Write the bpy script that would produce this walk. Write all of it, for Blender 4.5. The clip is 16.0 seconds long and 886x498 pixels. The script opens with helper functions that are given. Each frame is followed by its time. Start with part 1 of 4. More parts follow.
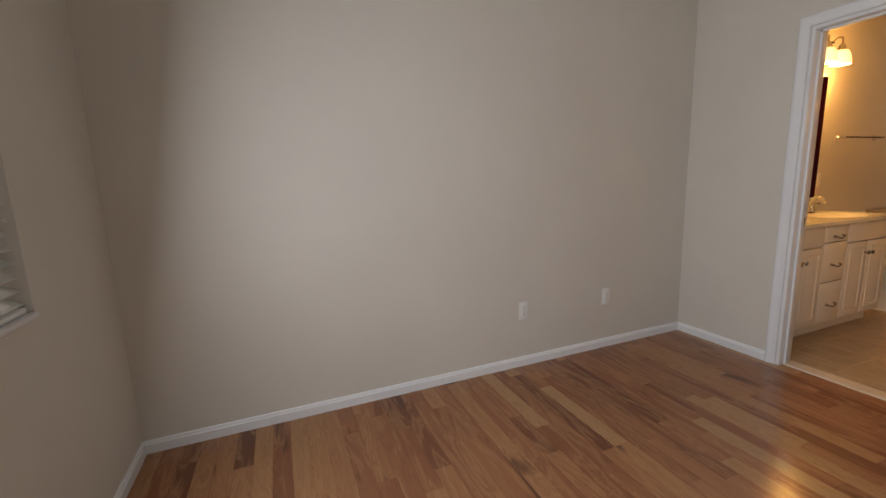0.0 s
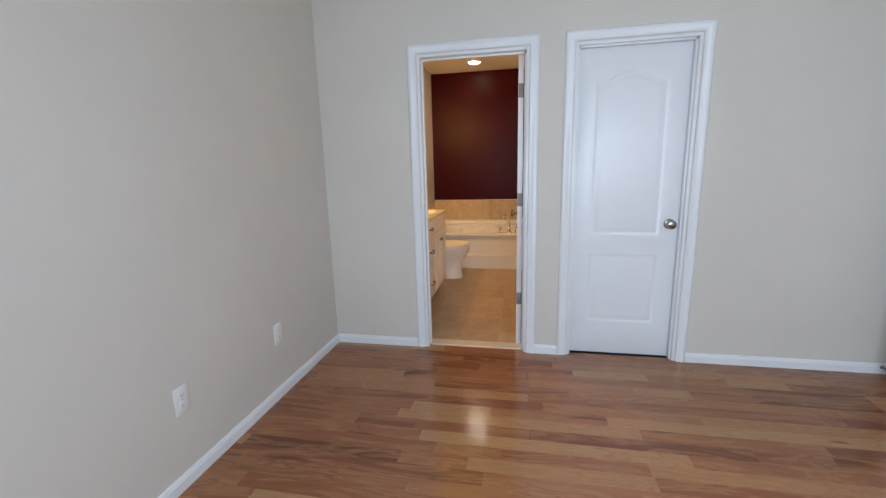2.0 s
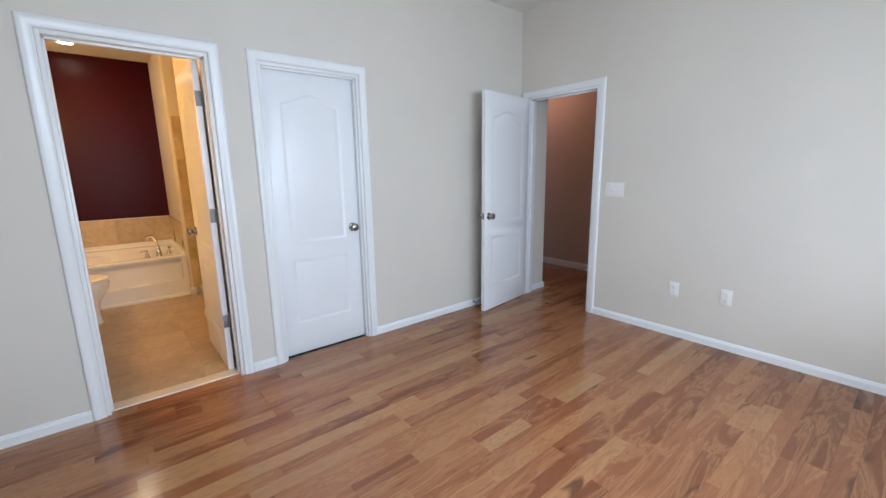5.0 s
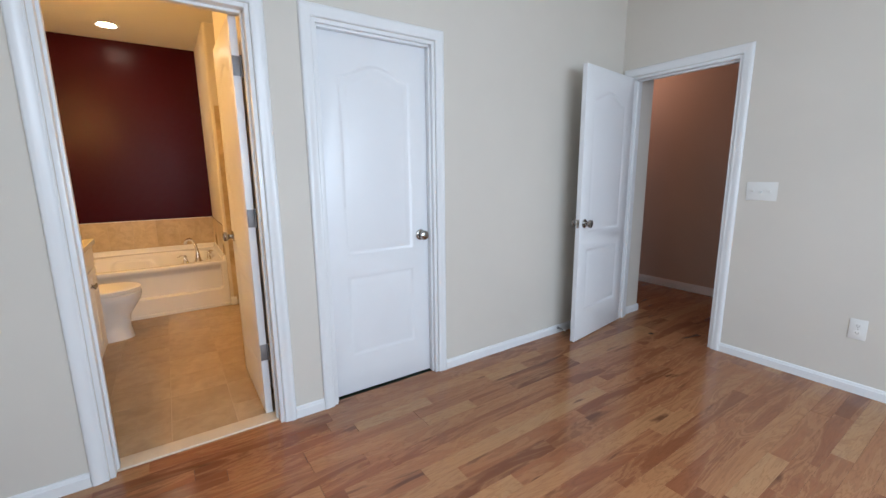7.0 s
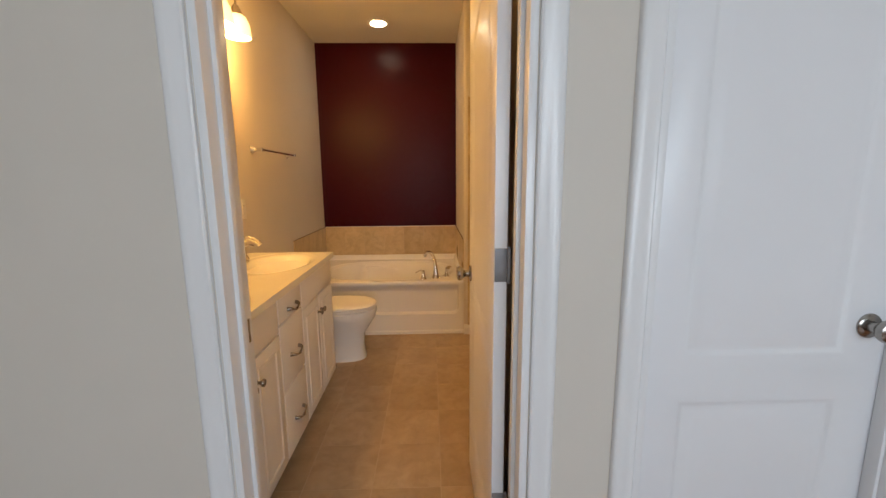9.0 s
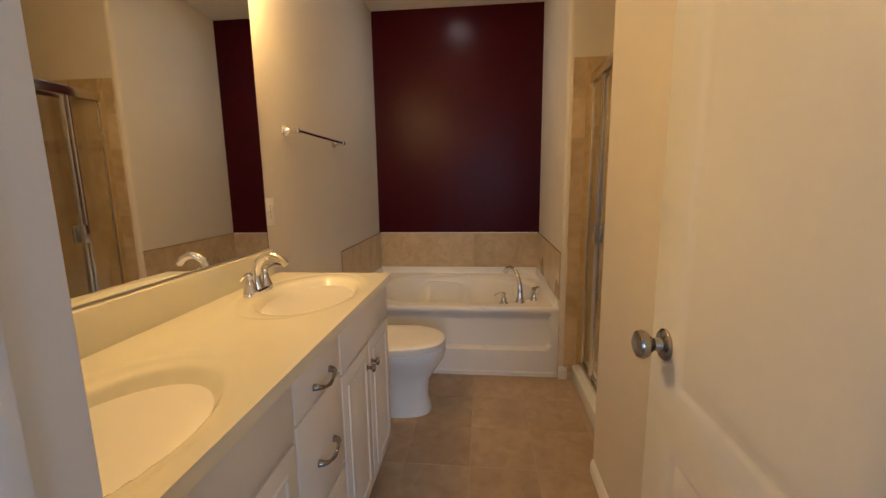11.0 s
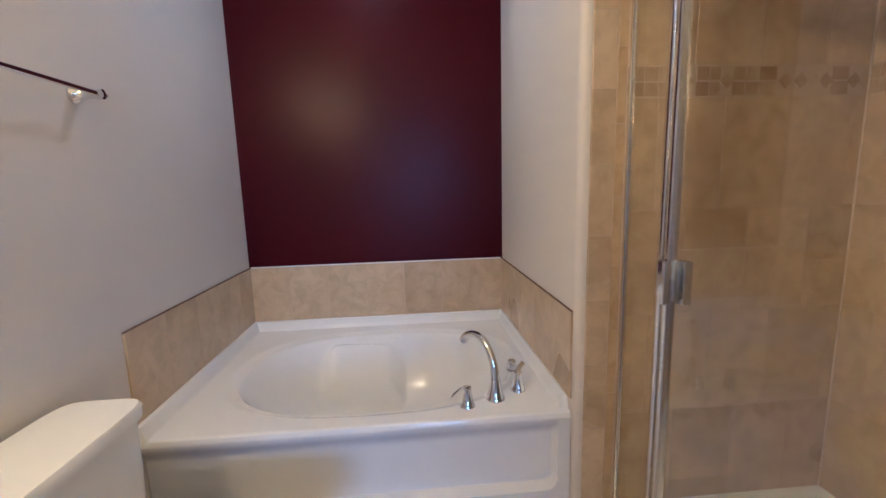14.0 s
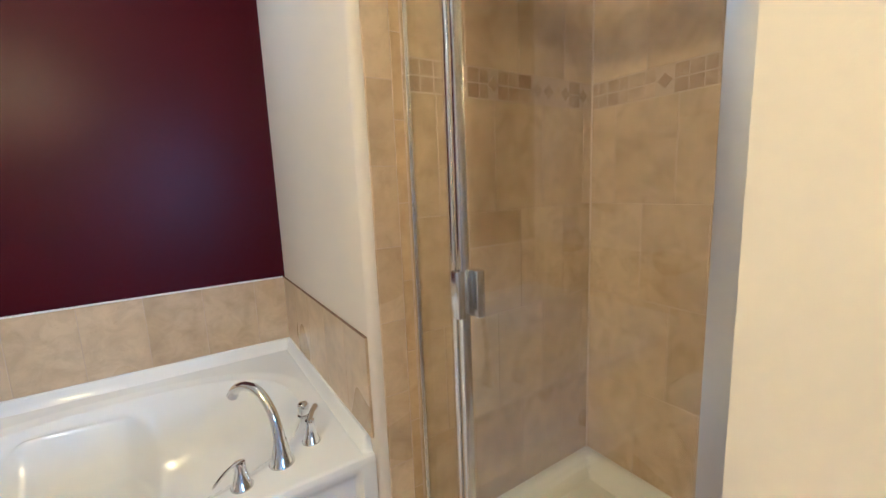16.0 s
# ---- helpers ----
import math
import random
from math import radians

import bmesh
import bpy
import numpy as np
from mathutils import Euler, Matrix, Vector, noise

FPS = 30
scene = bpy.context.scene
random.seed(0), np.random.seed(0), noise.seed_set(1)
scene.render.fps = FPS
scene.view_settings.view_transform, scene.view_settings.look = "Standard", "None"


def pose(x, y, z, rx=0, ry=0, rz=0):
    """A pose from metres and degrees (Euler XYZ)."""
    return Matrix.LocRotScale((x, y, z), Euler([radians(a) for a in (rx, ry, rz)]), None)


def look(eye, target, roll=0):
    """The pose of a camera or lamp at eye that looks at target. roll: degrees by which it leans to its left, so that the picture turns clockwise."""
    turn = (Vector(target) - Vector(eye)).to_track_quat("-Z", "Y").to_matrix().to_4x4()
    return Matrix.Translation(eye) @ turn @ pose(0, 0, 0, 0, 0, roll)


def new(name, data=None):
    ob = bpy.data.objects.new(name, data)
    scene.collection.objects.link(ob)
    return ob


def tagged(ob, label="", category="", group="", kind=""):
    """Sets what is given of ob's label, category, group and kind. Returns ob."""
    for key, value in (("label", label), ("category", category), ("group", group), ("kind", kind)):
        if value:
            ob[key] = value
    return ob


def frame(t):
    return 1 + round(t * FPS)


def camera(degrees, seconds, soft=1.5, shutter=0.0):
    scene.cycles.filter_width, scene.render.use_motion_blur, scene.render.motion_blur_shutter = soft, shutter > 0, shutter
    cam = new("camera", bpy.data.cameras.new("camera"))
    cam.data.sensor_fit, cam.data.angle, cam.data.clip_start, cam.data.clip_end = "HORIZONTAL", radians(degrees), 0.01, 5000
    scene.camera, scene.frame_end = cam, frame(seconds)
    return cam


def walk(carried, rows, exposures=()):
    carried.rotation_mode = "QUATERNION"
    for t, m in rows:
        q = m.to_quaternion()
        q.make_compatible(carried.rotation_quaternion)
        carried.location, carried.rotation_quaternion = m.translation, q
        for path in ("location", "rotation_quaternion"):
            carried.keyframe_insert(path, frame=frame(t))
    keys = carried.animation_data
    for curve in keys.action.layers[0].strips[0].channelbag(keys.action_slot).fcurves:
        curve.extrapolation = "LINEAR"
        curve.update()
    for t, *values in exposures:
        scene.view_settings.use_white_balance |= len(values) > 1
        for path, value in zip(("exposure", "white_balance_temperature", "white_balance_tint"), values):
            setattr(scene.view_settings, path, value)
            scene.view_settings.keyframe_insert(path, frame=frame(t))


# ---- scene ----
cam = camera(95.0, 16.0)
PATH = [
    (0, (0.085, -0.014, 1.265), (0.818, 1.816, 0.927), -2.0),
    (0.5, (0.092, 0.181, 1.301), (1.231, 1.783, 0.935), -2.5),
    (1, (0.12, 0.387, 1.313), (1.609, 1.666, 0.932), -2.1),
    (1.5, (0.203, 0.608, 1.3), (1.962, 1.477, 0.908), -1.8),
    (2, (0.216, 0.794, 1.318), (2.14, 1.173, 0.926), -1.5),
    (2.5, (0.156, 0.959, 1.319), (2.114, 0.861, 0.925), -1.2),
    (3, (0.185, 1.102, 1.324), (2.077, 0.589, 0.926), -0.9),
    (3.5, (0.207, 1.22, 1.352), (1.976, 0.376, 0.954), -0.8),
    (4, (0.164, 1.348, 1.348), (1.787, 0.249, 0.952), -0.7),
    (4.2, (0.126, 1.355, 1.362), (1.701, 0.191, 0.955), -0.5),
    (6.3, (0.431, 1.22, 1.323), (1.928, -0.05, 0.944), -1.0),
    (6.5, (0.566, 1.202, 1.305), (2.084, -0.045, 0.931), -0.7),
    (7, (0.883, 1.148, 1.296), (2.515, 0.05, 0.933), -0.6),
    (7.5, (1.206, 1.087, 1.297), (2.961, 0.196, 0.941), -0.6),
    (8, (1.525, 0.988, 1.305), (3.392, 0.36, 0.957), -0.5),
    (8.5, (1.807, 0.968, 1.287), (3.749, 0.632, 0.944), -0.6),
    (9, (2.079, 0.99, 1.307), (4.05, 0.935, 0.974), -0.5),
    (9.5, (2.365, 1.04, 1.298), (4.331, 1.192, 0.965), -0.4),
    (9.7, (2.452, 1.056, 1.302), (4.411, 1.275, 0.966), -0.4),
    (11.8, (3.142, 1.246, 1.24), (5.112, 1.401, 0.934), -1.4),
    (12, (3.212, 1.241, 1.245), (5.183, 1.371, 0.935), -1.4),
    (12.5, (3.424, 1.245, 1.243), (5.397, 1.335, 0.932), -1.4),
    (13, (3.706, 1.27, 1.248), (5.68, 1.332, 0.932), -1.3),
    (13.5, (3.98, 1.284, 1.231), (5.955, 1.275, 0.917), -1.3),
    (14, (4.186, 1.244, 1.238), (6.157, 1.089, 0.933), -1.6),
    (14.5, (4.336, 1.214, 1.23), (6.275, 0.83, 0.927), -1.8),
    (15, (4.386, 1.181, 1.234), (6.252, 0.529, 0.929), -2.0),
    (15.5, (4.403, 1.137, 1.237), (6.161, 0.234, 0.93), -2.2),
    (16, (4.403, 1.124, 1.234), (6.063, 0.053, 0.922), -2.3),
]
DAY, VAN, DOWN, HALL = 90.0, 18.0, 18.0, 8.0
EXPOSURES = [(0.0, -0.88, 7000, 18), (0.5, -0.72, 5900, 11), (1.5, -0.42, 5850, 12), (2.5, -0.20, 5850, 12), (3.5, -0.03, 5800, 11), (7.5, -0.05, 5850, 11),
             (8.5, -0.34, 6100, 12), (9.0, -0.50, 6300, 12), (9.5, -0.78, 7000, 13), (12.0, -0.70, 3680, 5), (13.0, -0.48, 3680, 9), (13.5, -0.38, 3680, 13), (14.5, 0.22, 3560, 8), (16.0, 0.40, 3560, 2)]
walk(cam, [(t, look(eye, target, roll)) for t, eye, target, roll in PATH], EXPOSURES)

# ---------------------------------------------------------------- world and light
world = bpy.data.worlds.new("sky")
scene.world = world
world.use_nodes = True
wn = world.node_tree.nodes
sky = wn.new("ShaderNodeTexSky")
sky.sky_type = "NISHITA"
sky.sun_disc = False
sky.sun_elevation = radians(60)
sky.sun_rotation = radians(270)
wn["Background"].inputs[1].default_value = 0.15
world.node_tree.links.new(sky.outputs[0], wn["Background"].inputs[0])
sun_data = bpy.data.lights.new("sun", "SUN")
sun_data.energy, sun_data.angle, sun_data.color = 2.0, radians(0.6), (1.0, 0.95, 0.88)
sun_ob = new("sun", sun_data)
sun_ob.matrix_world = look((-5, 0, 8.66), (0, 0, 0))


def area(name, eye, target, sx, sy, watts, colour, spread=180):
    d = bpy.data.lights.new(name, "AREA")
    d.shape, d.size, d.size_y, d.energy, d.color, d.spread = "RECTANGLE", sx, sy, watts, colour, radians(spread)
    ob = new(name, d)
    ob.matrix_world = look(eye, target)
    return ob


def bulb(name, at, radius, watts, colour):
    d = bpy.data.lights.new(name, "POINT")
    d.energy, d.color, d.shadow_soft_size = watts, colour, radius
    ob = new(name, d)
    ob.location = at
    return ob


WARM = (1.0, 0.50, 0.115)
area("window_daylight", (-0.58, 0.12, 1.50), (0.42, 0.04, 1.30), 2.50, 1.10, DAY, (0.81, 0.92, 1.0), 178)
for i in range(3):
    bulb("vanity_bulb", (4.06 + 0.2 * i, 2.02, 2.085), 0.06, VAN, WARM)
spot = bpy.data.lights.new("downlight_beam", "SPOT")
spot.energy, spot.color, spot.spot_size, spot.spot_blend, spot.shadow_soft_size = DOWN, (1.0, 0.64, 0.34), radians(125), 0.7, 0.05
new("downlight_beam", spot).matrix_world = look((5.95, 1.435, 2.655), (5.95, 1.436, 0))
bulb("hall_bulb", (3.75, -2.95, 2.45), 0.06, HALL, (1.0, 0.56, 0.36))

# ---------------------------------------------------------------- materials


class Nodes:
    """A small writer of node materials."""

    def __init__(self, name, rough=0.5, metal=0.0, spec=0.5):
        self.m = bpy.data.materials.new(name)
        self.m.use_nodes = True
        self.t = self.m.node_tree
        self.b = self.t.nodes["Principled BSDF"]
        self.b.inputs["Roughness"].default_value = rough
        self.b.inputs["Metallic"].default_value = metal
        self.b.inputs["Specular IOR Level"].default_value = spec
        self.c = self.t.nodes.new("ShaderNodeTexCoord")

    def link(self, a, b):
        self.t.links.new(a, b)

    def mapped(self, scale, source="Object", shift=None):
        mp = self.t.nodes.new("ShaderNodeMapping")
        mp.inputs["Scale"].default_value = scale
        if source == "World":
            g = self.t.nodes.new("ShaderNodeNewGeometry")
            self.link(g.outputs["Position"], mp.inputs[0])
        else:
            self.link(self.c.outputs[source], mp.inputs[0])
        if shift is not None:
            self.link(shift, mp.inputs["Location"])
        return mp.outputs[0]

    def noise(self, vec, scale, detail=4.0, rough=0.6, warp=0.0):
        n = self.t.nodes.new("ShaderNodeTexNoise")
        for k, v in (("Scale", scale), ("Detail", detail), ("Roughness", rough), ("Distortion", warp)):
            n.inputs[k].default_value = v
        self.link(vec, n.inputs["Vector"])
        return n.outputs["Fac"]

    def ramp(self, fac, stops):
        r = self.t.nodes.new("ShaderNodeValToRGB")
        e = r.color_ramp.elements
        while len(e) < len(stops):
            e.new(0.5)
        for el, (p, col) in zip(e, stops):
            el.position, el.color = p, (*col, 1)
        self.link(fac, r.inputs[0])
        return r.outputs[0]

    def mix(self, fac, a, b, kind="MIX"):
        x = self.t.nodes.new("ShaderNodeMix")
        x.data_type, x.blend_type = "RGBA", kind
        for v, s in ((fac, x.inputs[0]), (a, x.inputs[6]), (b, x.inputs[7])):
            if isinstance(v, (int, float)):
                s.default_value = v
            elif isinstance(v, tuple):
                s.default_value = (*v, 1)
            else:
                self.link(v, s)
        return x.outputs[2]

    def math(self, op, a, b=0.0):
        x = self.t.nodes.new("ShaderNodeMath")
        x.operation = op
        for v, s in ((a, x.inputs[0]), (b, x.inputs[1])):
            if isinstance(v, (int, float)):
                s.default_value = v
            else:
                self.link(v, s)
        return x.outputs[0]

    def random(self):
        return self.t.nodes.new("ShaderNodeObjectInfo").outputs["Random"]

    def bump(self, height, strength, depth):
        x = self.t.nodes.new("ShaderNodeBump")
        x.inputs["Strength"].default_value, x.inputs["Distance"].default_value = strength, depth
        self.link(height, x.inputs["Height"])
        self.link(x.outputs[0], self.b.inputs["Normal"])

    def colour(self, c):
        if isinstance(c, tuple):
            self.b.inputs["Base Color"].default_value = (*c, 1)
        else:
            self.link(c, self.b.inputs["Base Color"])

    def rough(self, fac, lo, hi):
        x = self.t.nodes.new("ShaderNodeMapRange")
        x.inputs["To Min"].default_value, x.inputs["To Max"].default_value = lo, hi
        self.link(fac, x.inputs[0])
        self.link(x.outputs[0], self.b.inputs["Roughness"])


def paint(name, col, rough, grain=260, depth=0.0006, spec=0.4):
    n = Nodes(name, rough, 0, spec)
    v = n.mapped((1, 1, 1), "World")
    big = n.noise(v, 1.3, 3)
    lo, hi = tuple(c * 0.965 for c in col), tuple(min(1, c * 1.02) for c in col)
    n.colour(n.ramp(big, [(0.3, lo), (0.7, hi)]))
    n.rough(n.noise(v, 5, 3), rough * 0.92, rough * 1.06)
    n.bump(n.noise(v, grain, 2), 0.25, depth)
    return n.m


def plain(name, col, rough, metal=0.0, grain=120, wear=0.06):
    n = Nodes(name, rough, metal)
    v = n.mapped((1, 1, 1))
    f = n.noise(v, 9, 4)
    n.colour(n.ramp(f, [(0.3, tuple(c * (1 - wear) for c in col)), (0.7, col)]))
    n.rough(n.noise(v, 24, 3), rough * 0.8, rough * 1.2)
    return n.m


WALL = paint("greige_wall_paint", (0.66, 0.62, 0.555), 0.62)
BATH_WALL = paint("bath_wall_paint", (0.66, 0.62, 0.56), 0.5)
HALL_WALL = paint("hall_wall_paint", (0.55, 0.435, 0.375), 0.6)
RED = paint("maroon_wall_paint", (0.040, 0.0008, 0.0042), 0.33, 180, 0.0006, 0.14)
CEIL = paint("ceiling_paint", (0.78, 0.76, 0.72), 0.8, 90, 0.0015)
TRIM = paint("white_trim_paint", (0.80, 0.81, 0.82), 0.3, 60, 0.0002, 0.5)
DOORP = paint("white_door_paint", (0.80, 0.81, 0.83), 0.32, 130, 0.0003, 0.5)
CABP = paint("cream_cabinet_paint", (0.80, 0.78, 0.73), 0.35, 90, 0.0002, 0.5)
PORC = plain("white_porcelain", (0.82, 0.82, 0.81), 0.09, wear=0.02)
ACRYL = plain("white_acrylic", (0.80, 0.80, 0.79), 0.11, wear=0.02)
MARBLE = plain("cream_cultured_marble", (0.80, 0.775, 0.63), 0.12, wear=0.03)
PLASTIC = plain("white_plastic", (0.80, 0.79, 0.76), 0.35, wear=0.02)
DARK = plain("dark_gap", (0.02, 0.018, 0.016), 0.8)
CHROME = plain("polished_chrome", (0.82, 0.82, 0.83), 0.08, 1.0, wear=0.03)
NICKEL = plain("brushed_nickel", (0.38, 0.36, 0.335), 0.22, 1.0)
STEEL = plain("dull_steel_hinge", (0.30, 0.30, 0.31), 0.62, 1.0)
ALU = plain("bright_aluminium", (0.78, 0.77, 0.75), 0.18, 1.0, wear=0.05)
SATIN = plain("satin_aluminium", (0.70, 0.69, 0.67), 0.36, 1.0, wear=0.06)
CAULK = plain("brown_caulk", (0.16, 0.10, 0.06), 0.6)
GROUT = plain("beige_grout", (0.56, 0.46, 0.34), 0.9, wear=0.15)
SUBFLOOR = plain("plank_gap", (0.07, 0.035, 0.015), 0.8, wear=0.2)
FGROUT = plain("tan_floor_grout", (0.45, 0.36, 0.255), 0.9, wear=0.12)
STONE = plain("cream_marble_threshold", (0.68, 0.58, 0.45), 0.3, wear=0.12)
GRASS = plain("lawn", (0.05, 0.09, 0.03), 0.95, wear=0.5)

n = Nodes("translucent_blind_slat", 0.45)
n.colour((0.82, 0.81, 0.78))
tl = n.t.nodes.new("ShaderNodeBsdfTranslucent")
tl.inputs[0].default_value = (0.80, 0.80, 0.76, 1)
mx = n.t.nodes.new("ShaderNodeMixShader")
mx.inputs[0].default_value = 0.6
n.link(n.b.outputs[0], mx.inputs[1])
n.link(tl.outputs[0], mx.inputs[2])
n.link(mx.outputs[0], n.t.nodes["Material Output"].inputs[0])
SLAT = n.m
n = Nodes("mirror_silver", 0.01, 1.0)
n.colour((0.88, 0.89, 0.88))
MIRROR = n.m
n = Nodes("clear_glass", 0.0)
n.colour((0.97, 0.98, 0.97))
n.b.inputs["Transmission Weight"].default_value = 1.0
n.b.inputs["IOR"].default_value = 1.45
GLASS = n.m


def lit(name, col, strength):
    n = Nodes(name, 0.4)
    n.colour((0.9, 0.85, 0.75))
    n.b.inputs["Emission Color"].default_value = (*col, 1)
    n.b.inputs["Emission Strength"].default_value = strength
    return n.m


SHADE = lit("frosted_glass_shade", (1.0, 0.62, 0.25), 3.2)
LENS = lit("downlight_lens", (1.0, 0.80, 0.55), 85.0)


def wood(name):
    n = Nodes(name, 0.2, 0, 0.5)
    rnd = n.random()
    off = n.t.nodes.new("ShaderNodeCombineXYZ")
    n.link(n.math("MULTIPLY", rnd, 37.0), off.inputs[0])
    n.link(n.math("MULTIPLY", rnd, 91.0), off.inputs[1])
    v = n.mapped((1, 0.07, 1), "Object", off.outputs[0])
    v2 = n.mapped((1, 0.14, 1), "Object", off.outputs[0])
    tone = n.ramp(rnd, [(0.0, (0.147, 0.050, 0.021)), (0.10, (0.208, 0.073, 0.031)), (0.32, (0.265, 0.098, 0.042)), (0.52, (0.299, 0.119, 0.051)),
                        (0.72, (0.339, 0.147, 0.063)), (0.88, (0.395, 0.190, 0.083)), (1.0, (0.428, 0.237, 0.110))])
    cath = n.noise(v2, 7.5, 5, 0.55, 2.2)
    pale = n.ramp(cath, [(0.46, (0, 0, 0)), (0.53, (0.52, 0.52, 0.52)), (0.60, (0.15, 0.15, 0.15)), (0.65, (0.55, 0.55, 0.55)), (0.73, (0.1, 0.1, 0.1))])
    tone = n.mix(pale, tone, (0.434, 0.218, 0.097))
    rings = n.math("FRACT", n.math("MULTIPLY", cath, 10.0))
    tone = n.mix(n.ramp(rings, [(0.0, (0.30, 0.30, 0.30)), (0.22, (0.05, 0.05, 0.05)), (0.75, (0.0, 0.0, 0.0)), (1.0, (0.30, 0.30, 0.30))]), tone, (0.136, 0.049, 0.021))
    grain = n.noise(v, 170, 5, 0.7)
    tone = n.mix(n.ramp(grain, [(0.38, (0.16, 0.16, 0.16)), (0.60, (0, 0, 0))]), tone, (0.124, 0.045, 0.020))
    v3 = n.mapped((1, 0.16, 1), "Object", off.outputs[0])
    streak = n.noise(v3, 9, 3, 0.5, 0.8)
    tone = n.mix(n.ramp(streak, [(0.64, (0, 0, 0)), (0.71, (0.8, 0.8, 0.8))]), tone, (0.090, 0.033, 0.015))
    cell = n.t.nodes.new("ShaderNodeTexVoronoi")
    cell.inputs["Scale"].default_value = 1.7
    n.link(n.mapped((1, 0.62, 1), "World"), cell.inputs["Vector"])
    wob = n.math("ADD", cell.outputs["Distance"], n.math("MULTIPLY", n.noise(n.mapped((1, 1, 1), "World"), 45, 3), 0.035))
    tone = n.mix(n.ramp(wob, [(0.034, (0.95, 0.95, 0.95)), (0.050, (0, 0, 0))]), tone, (0.035, 0.012, 0.006))
    n.colour(tone)
    n.rough(n.noise(n.mapped((1, 1, 1), "World"), 6, 3), 0.12, 0.22)
    n.bump(grain, 0.10, 0.0004)
    return n.m


WOOD = wood("varnished_hickory_planks")


def tile_mat(name, a, b, c, rough):
    n = Nodes(name, rough)
    rnd = n.random()
    off = n.t.nodes.new("ShaderNodeCombineXYZ")
    for i, k in enumerate((41.0, 73.0, 19.0)):
        n.link(n.math("MULTIPLY", rnd, k), off.inputs[i])
    v = n.mapped((1, 1, 1), "Object", off.outputs[0])
    f = n.noise(v, 4.5, 3, 0.5, 0.4)
    col = n.ramp(f, [(0.15, a), (0.5, b), (0.9, c)])
    cloud = n.noise(v, 13, 4, 0.6, 0.6)
    col = n.mix(n.ramp(cloud, [(0.30, (0.55, 0.55, 0.55)), (0.60, (0, 0, 0))]), col, tuple(x * 0.80 for x in a))
    shade = n.ramp(rnd, [(0, (0.86, 0.85, 0.82)), (1, (1.0, 1.0, 1.0))])
    col = n.mix(1.0, col, shade, "MULTIPLY")
    spots = n.noise(v, 34, 4, 0.7)
    col = n.mix(n.ramp(spots, [(0.60, (0, 0, 0)), (0.80, (0.3, 0.3, 0.3))]), col, tuple(x * 0.62 for x in a))
    n.colour(col)
    n.rough(n.noise(v, 3, 1), rough * 0.92, rough * 1.1)
    n.bump(n.noise(v, 60, 3), 0.12, 0.0006)
    return n.m


FTILE = tile_mat("tan_floor_tile", (0.33, 0.245, 0.155), (0.42, 0.32, 0.21), (0.48, 0.38, 0.26), 0.42)
WTILE = tile_mat("beige_wall_tile", (0.47, 0.360, 0.210), (0.60, 0.480, 0.300), (0.67, 0.555, 0.375), 0.28)
BULL = tile_mat("golden_bullnose_tile", (0.46, 0.34, 0.16), (0.56, 0.43, 0.23), (0.60, 0.49, 0.30), 0.25)
MOSAIC = tile_mat("mosaic_chip", (0.30, 0.215, 0.13), (0.50, 0.39, 0.255), (0.66, 0.55, 0.39), 0.3)

# ---------------------------------------------------------------- mesh tools


def mesh_of(name, bm, mat, smooth=False):
    bmesh.ops.recalc_face_normals(bm, faces=bm.faces)
    me = bpy.data.meshes.new(name)
    if smooth:
        for f in bm.faces:
            f.smooth = True
        for e in bm.edges:
            if len(e.link_faces) == 2 and e.calc_face_angle(0) > radians(38):
                e.smooth = False
    bm.to_mesh(me)
    bm.free()
    me.materials.append(mat)
    return me


def part(name, bm, mat, parent, label="", smooth=True):
    ob = new(name, mesh_of(name, bm, mat, smooth))
    ob.parent = parent
    return tagged(ob, label)


def thing(name, m, label, category, group=""):
    ob = new(name)
    ob.empty_display_size = 0.05
    ob.matrix_basis = m
    return tagged(ob, label, category, group)


def solid(name, bm, mat, label, category, kind="structure", smooth=False):
    return tagged(new(name, mesh_of(name, bm, mat, smooth)), label, category, "", kind)


def box(x0, x1, y0, y1, z0, z1, bevel=0.0, bm=None, seg=2):
    own = bmesh.new()
    bmesh.ops.create_cube(own, size=1, matrix=Matrix.Translation(((x0 + x1) / 2, (y0 + y1) / 2, (z0 + z1) / 2)) @ Matrix.Diagonal((x1 - x0, y1 - y0, z1 - z0, 1)))
    if bevel:
        bmesh.ops.bevel(own, geom=own.edges[:], offset=bevel, segments=seg, profile=0.5, affect="EDGES")
    if bm is None:
        return own
    return add(bm, own)


def add(bm, other):
    tmp = bpy.data.meshes.new("tmp")
    other.to_mesh(tmp)
    other.free()
    bm.from_mesh(tmp)
    bpy.data.meshes.remove(tmp)
    return bm


def turned(bm, m):
    bmesh.ops.transform(bm, matrix=m, verts=bm.verts)
    return bm


def loft(rings, caps=True, closed=False):
    """Skin through rings of equally many points."""
    bm = bmesh.new()
    vs = [[bm.verts.new(p) for p in r] for r in rings]
    k = len(vs[0])
    pairs = list(zip(vs, vs[1:])) + ([(vs[-1], vs[0])] if closed else [])
    for a, b in pairs:
        for i in range(k):
            bm.faces.new((a[i], a[(i + 1) % k], b[(i + 1) % k], b[i]))
    if caps and not closed:
        bm.faces.new(vs[0])
        bm.faces.new(vs[-1][::-1])
    return bm


def lathe(profile, k=24):
    """Turn (radius, height) pairs about z."""
    return loft([[(r * math.cos(2 * math.pi * i / k), r * math.sin(2 * math.pi * i / k), z) for i in range(k)] for r, z in profile])


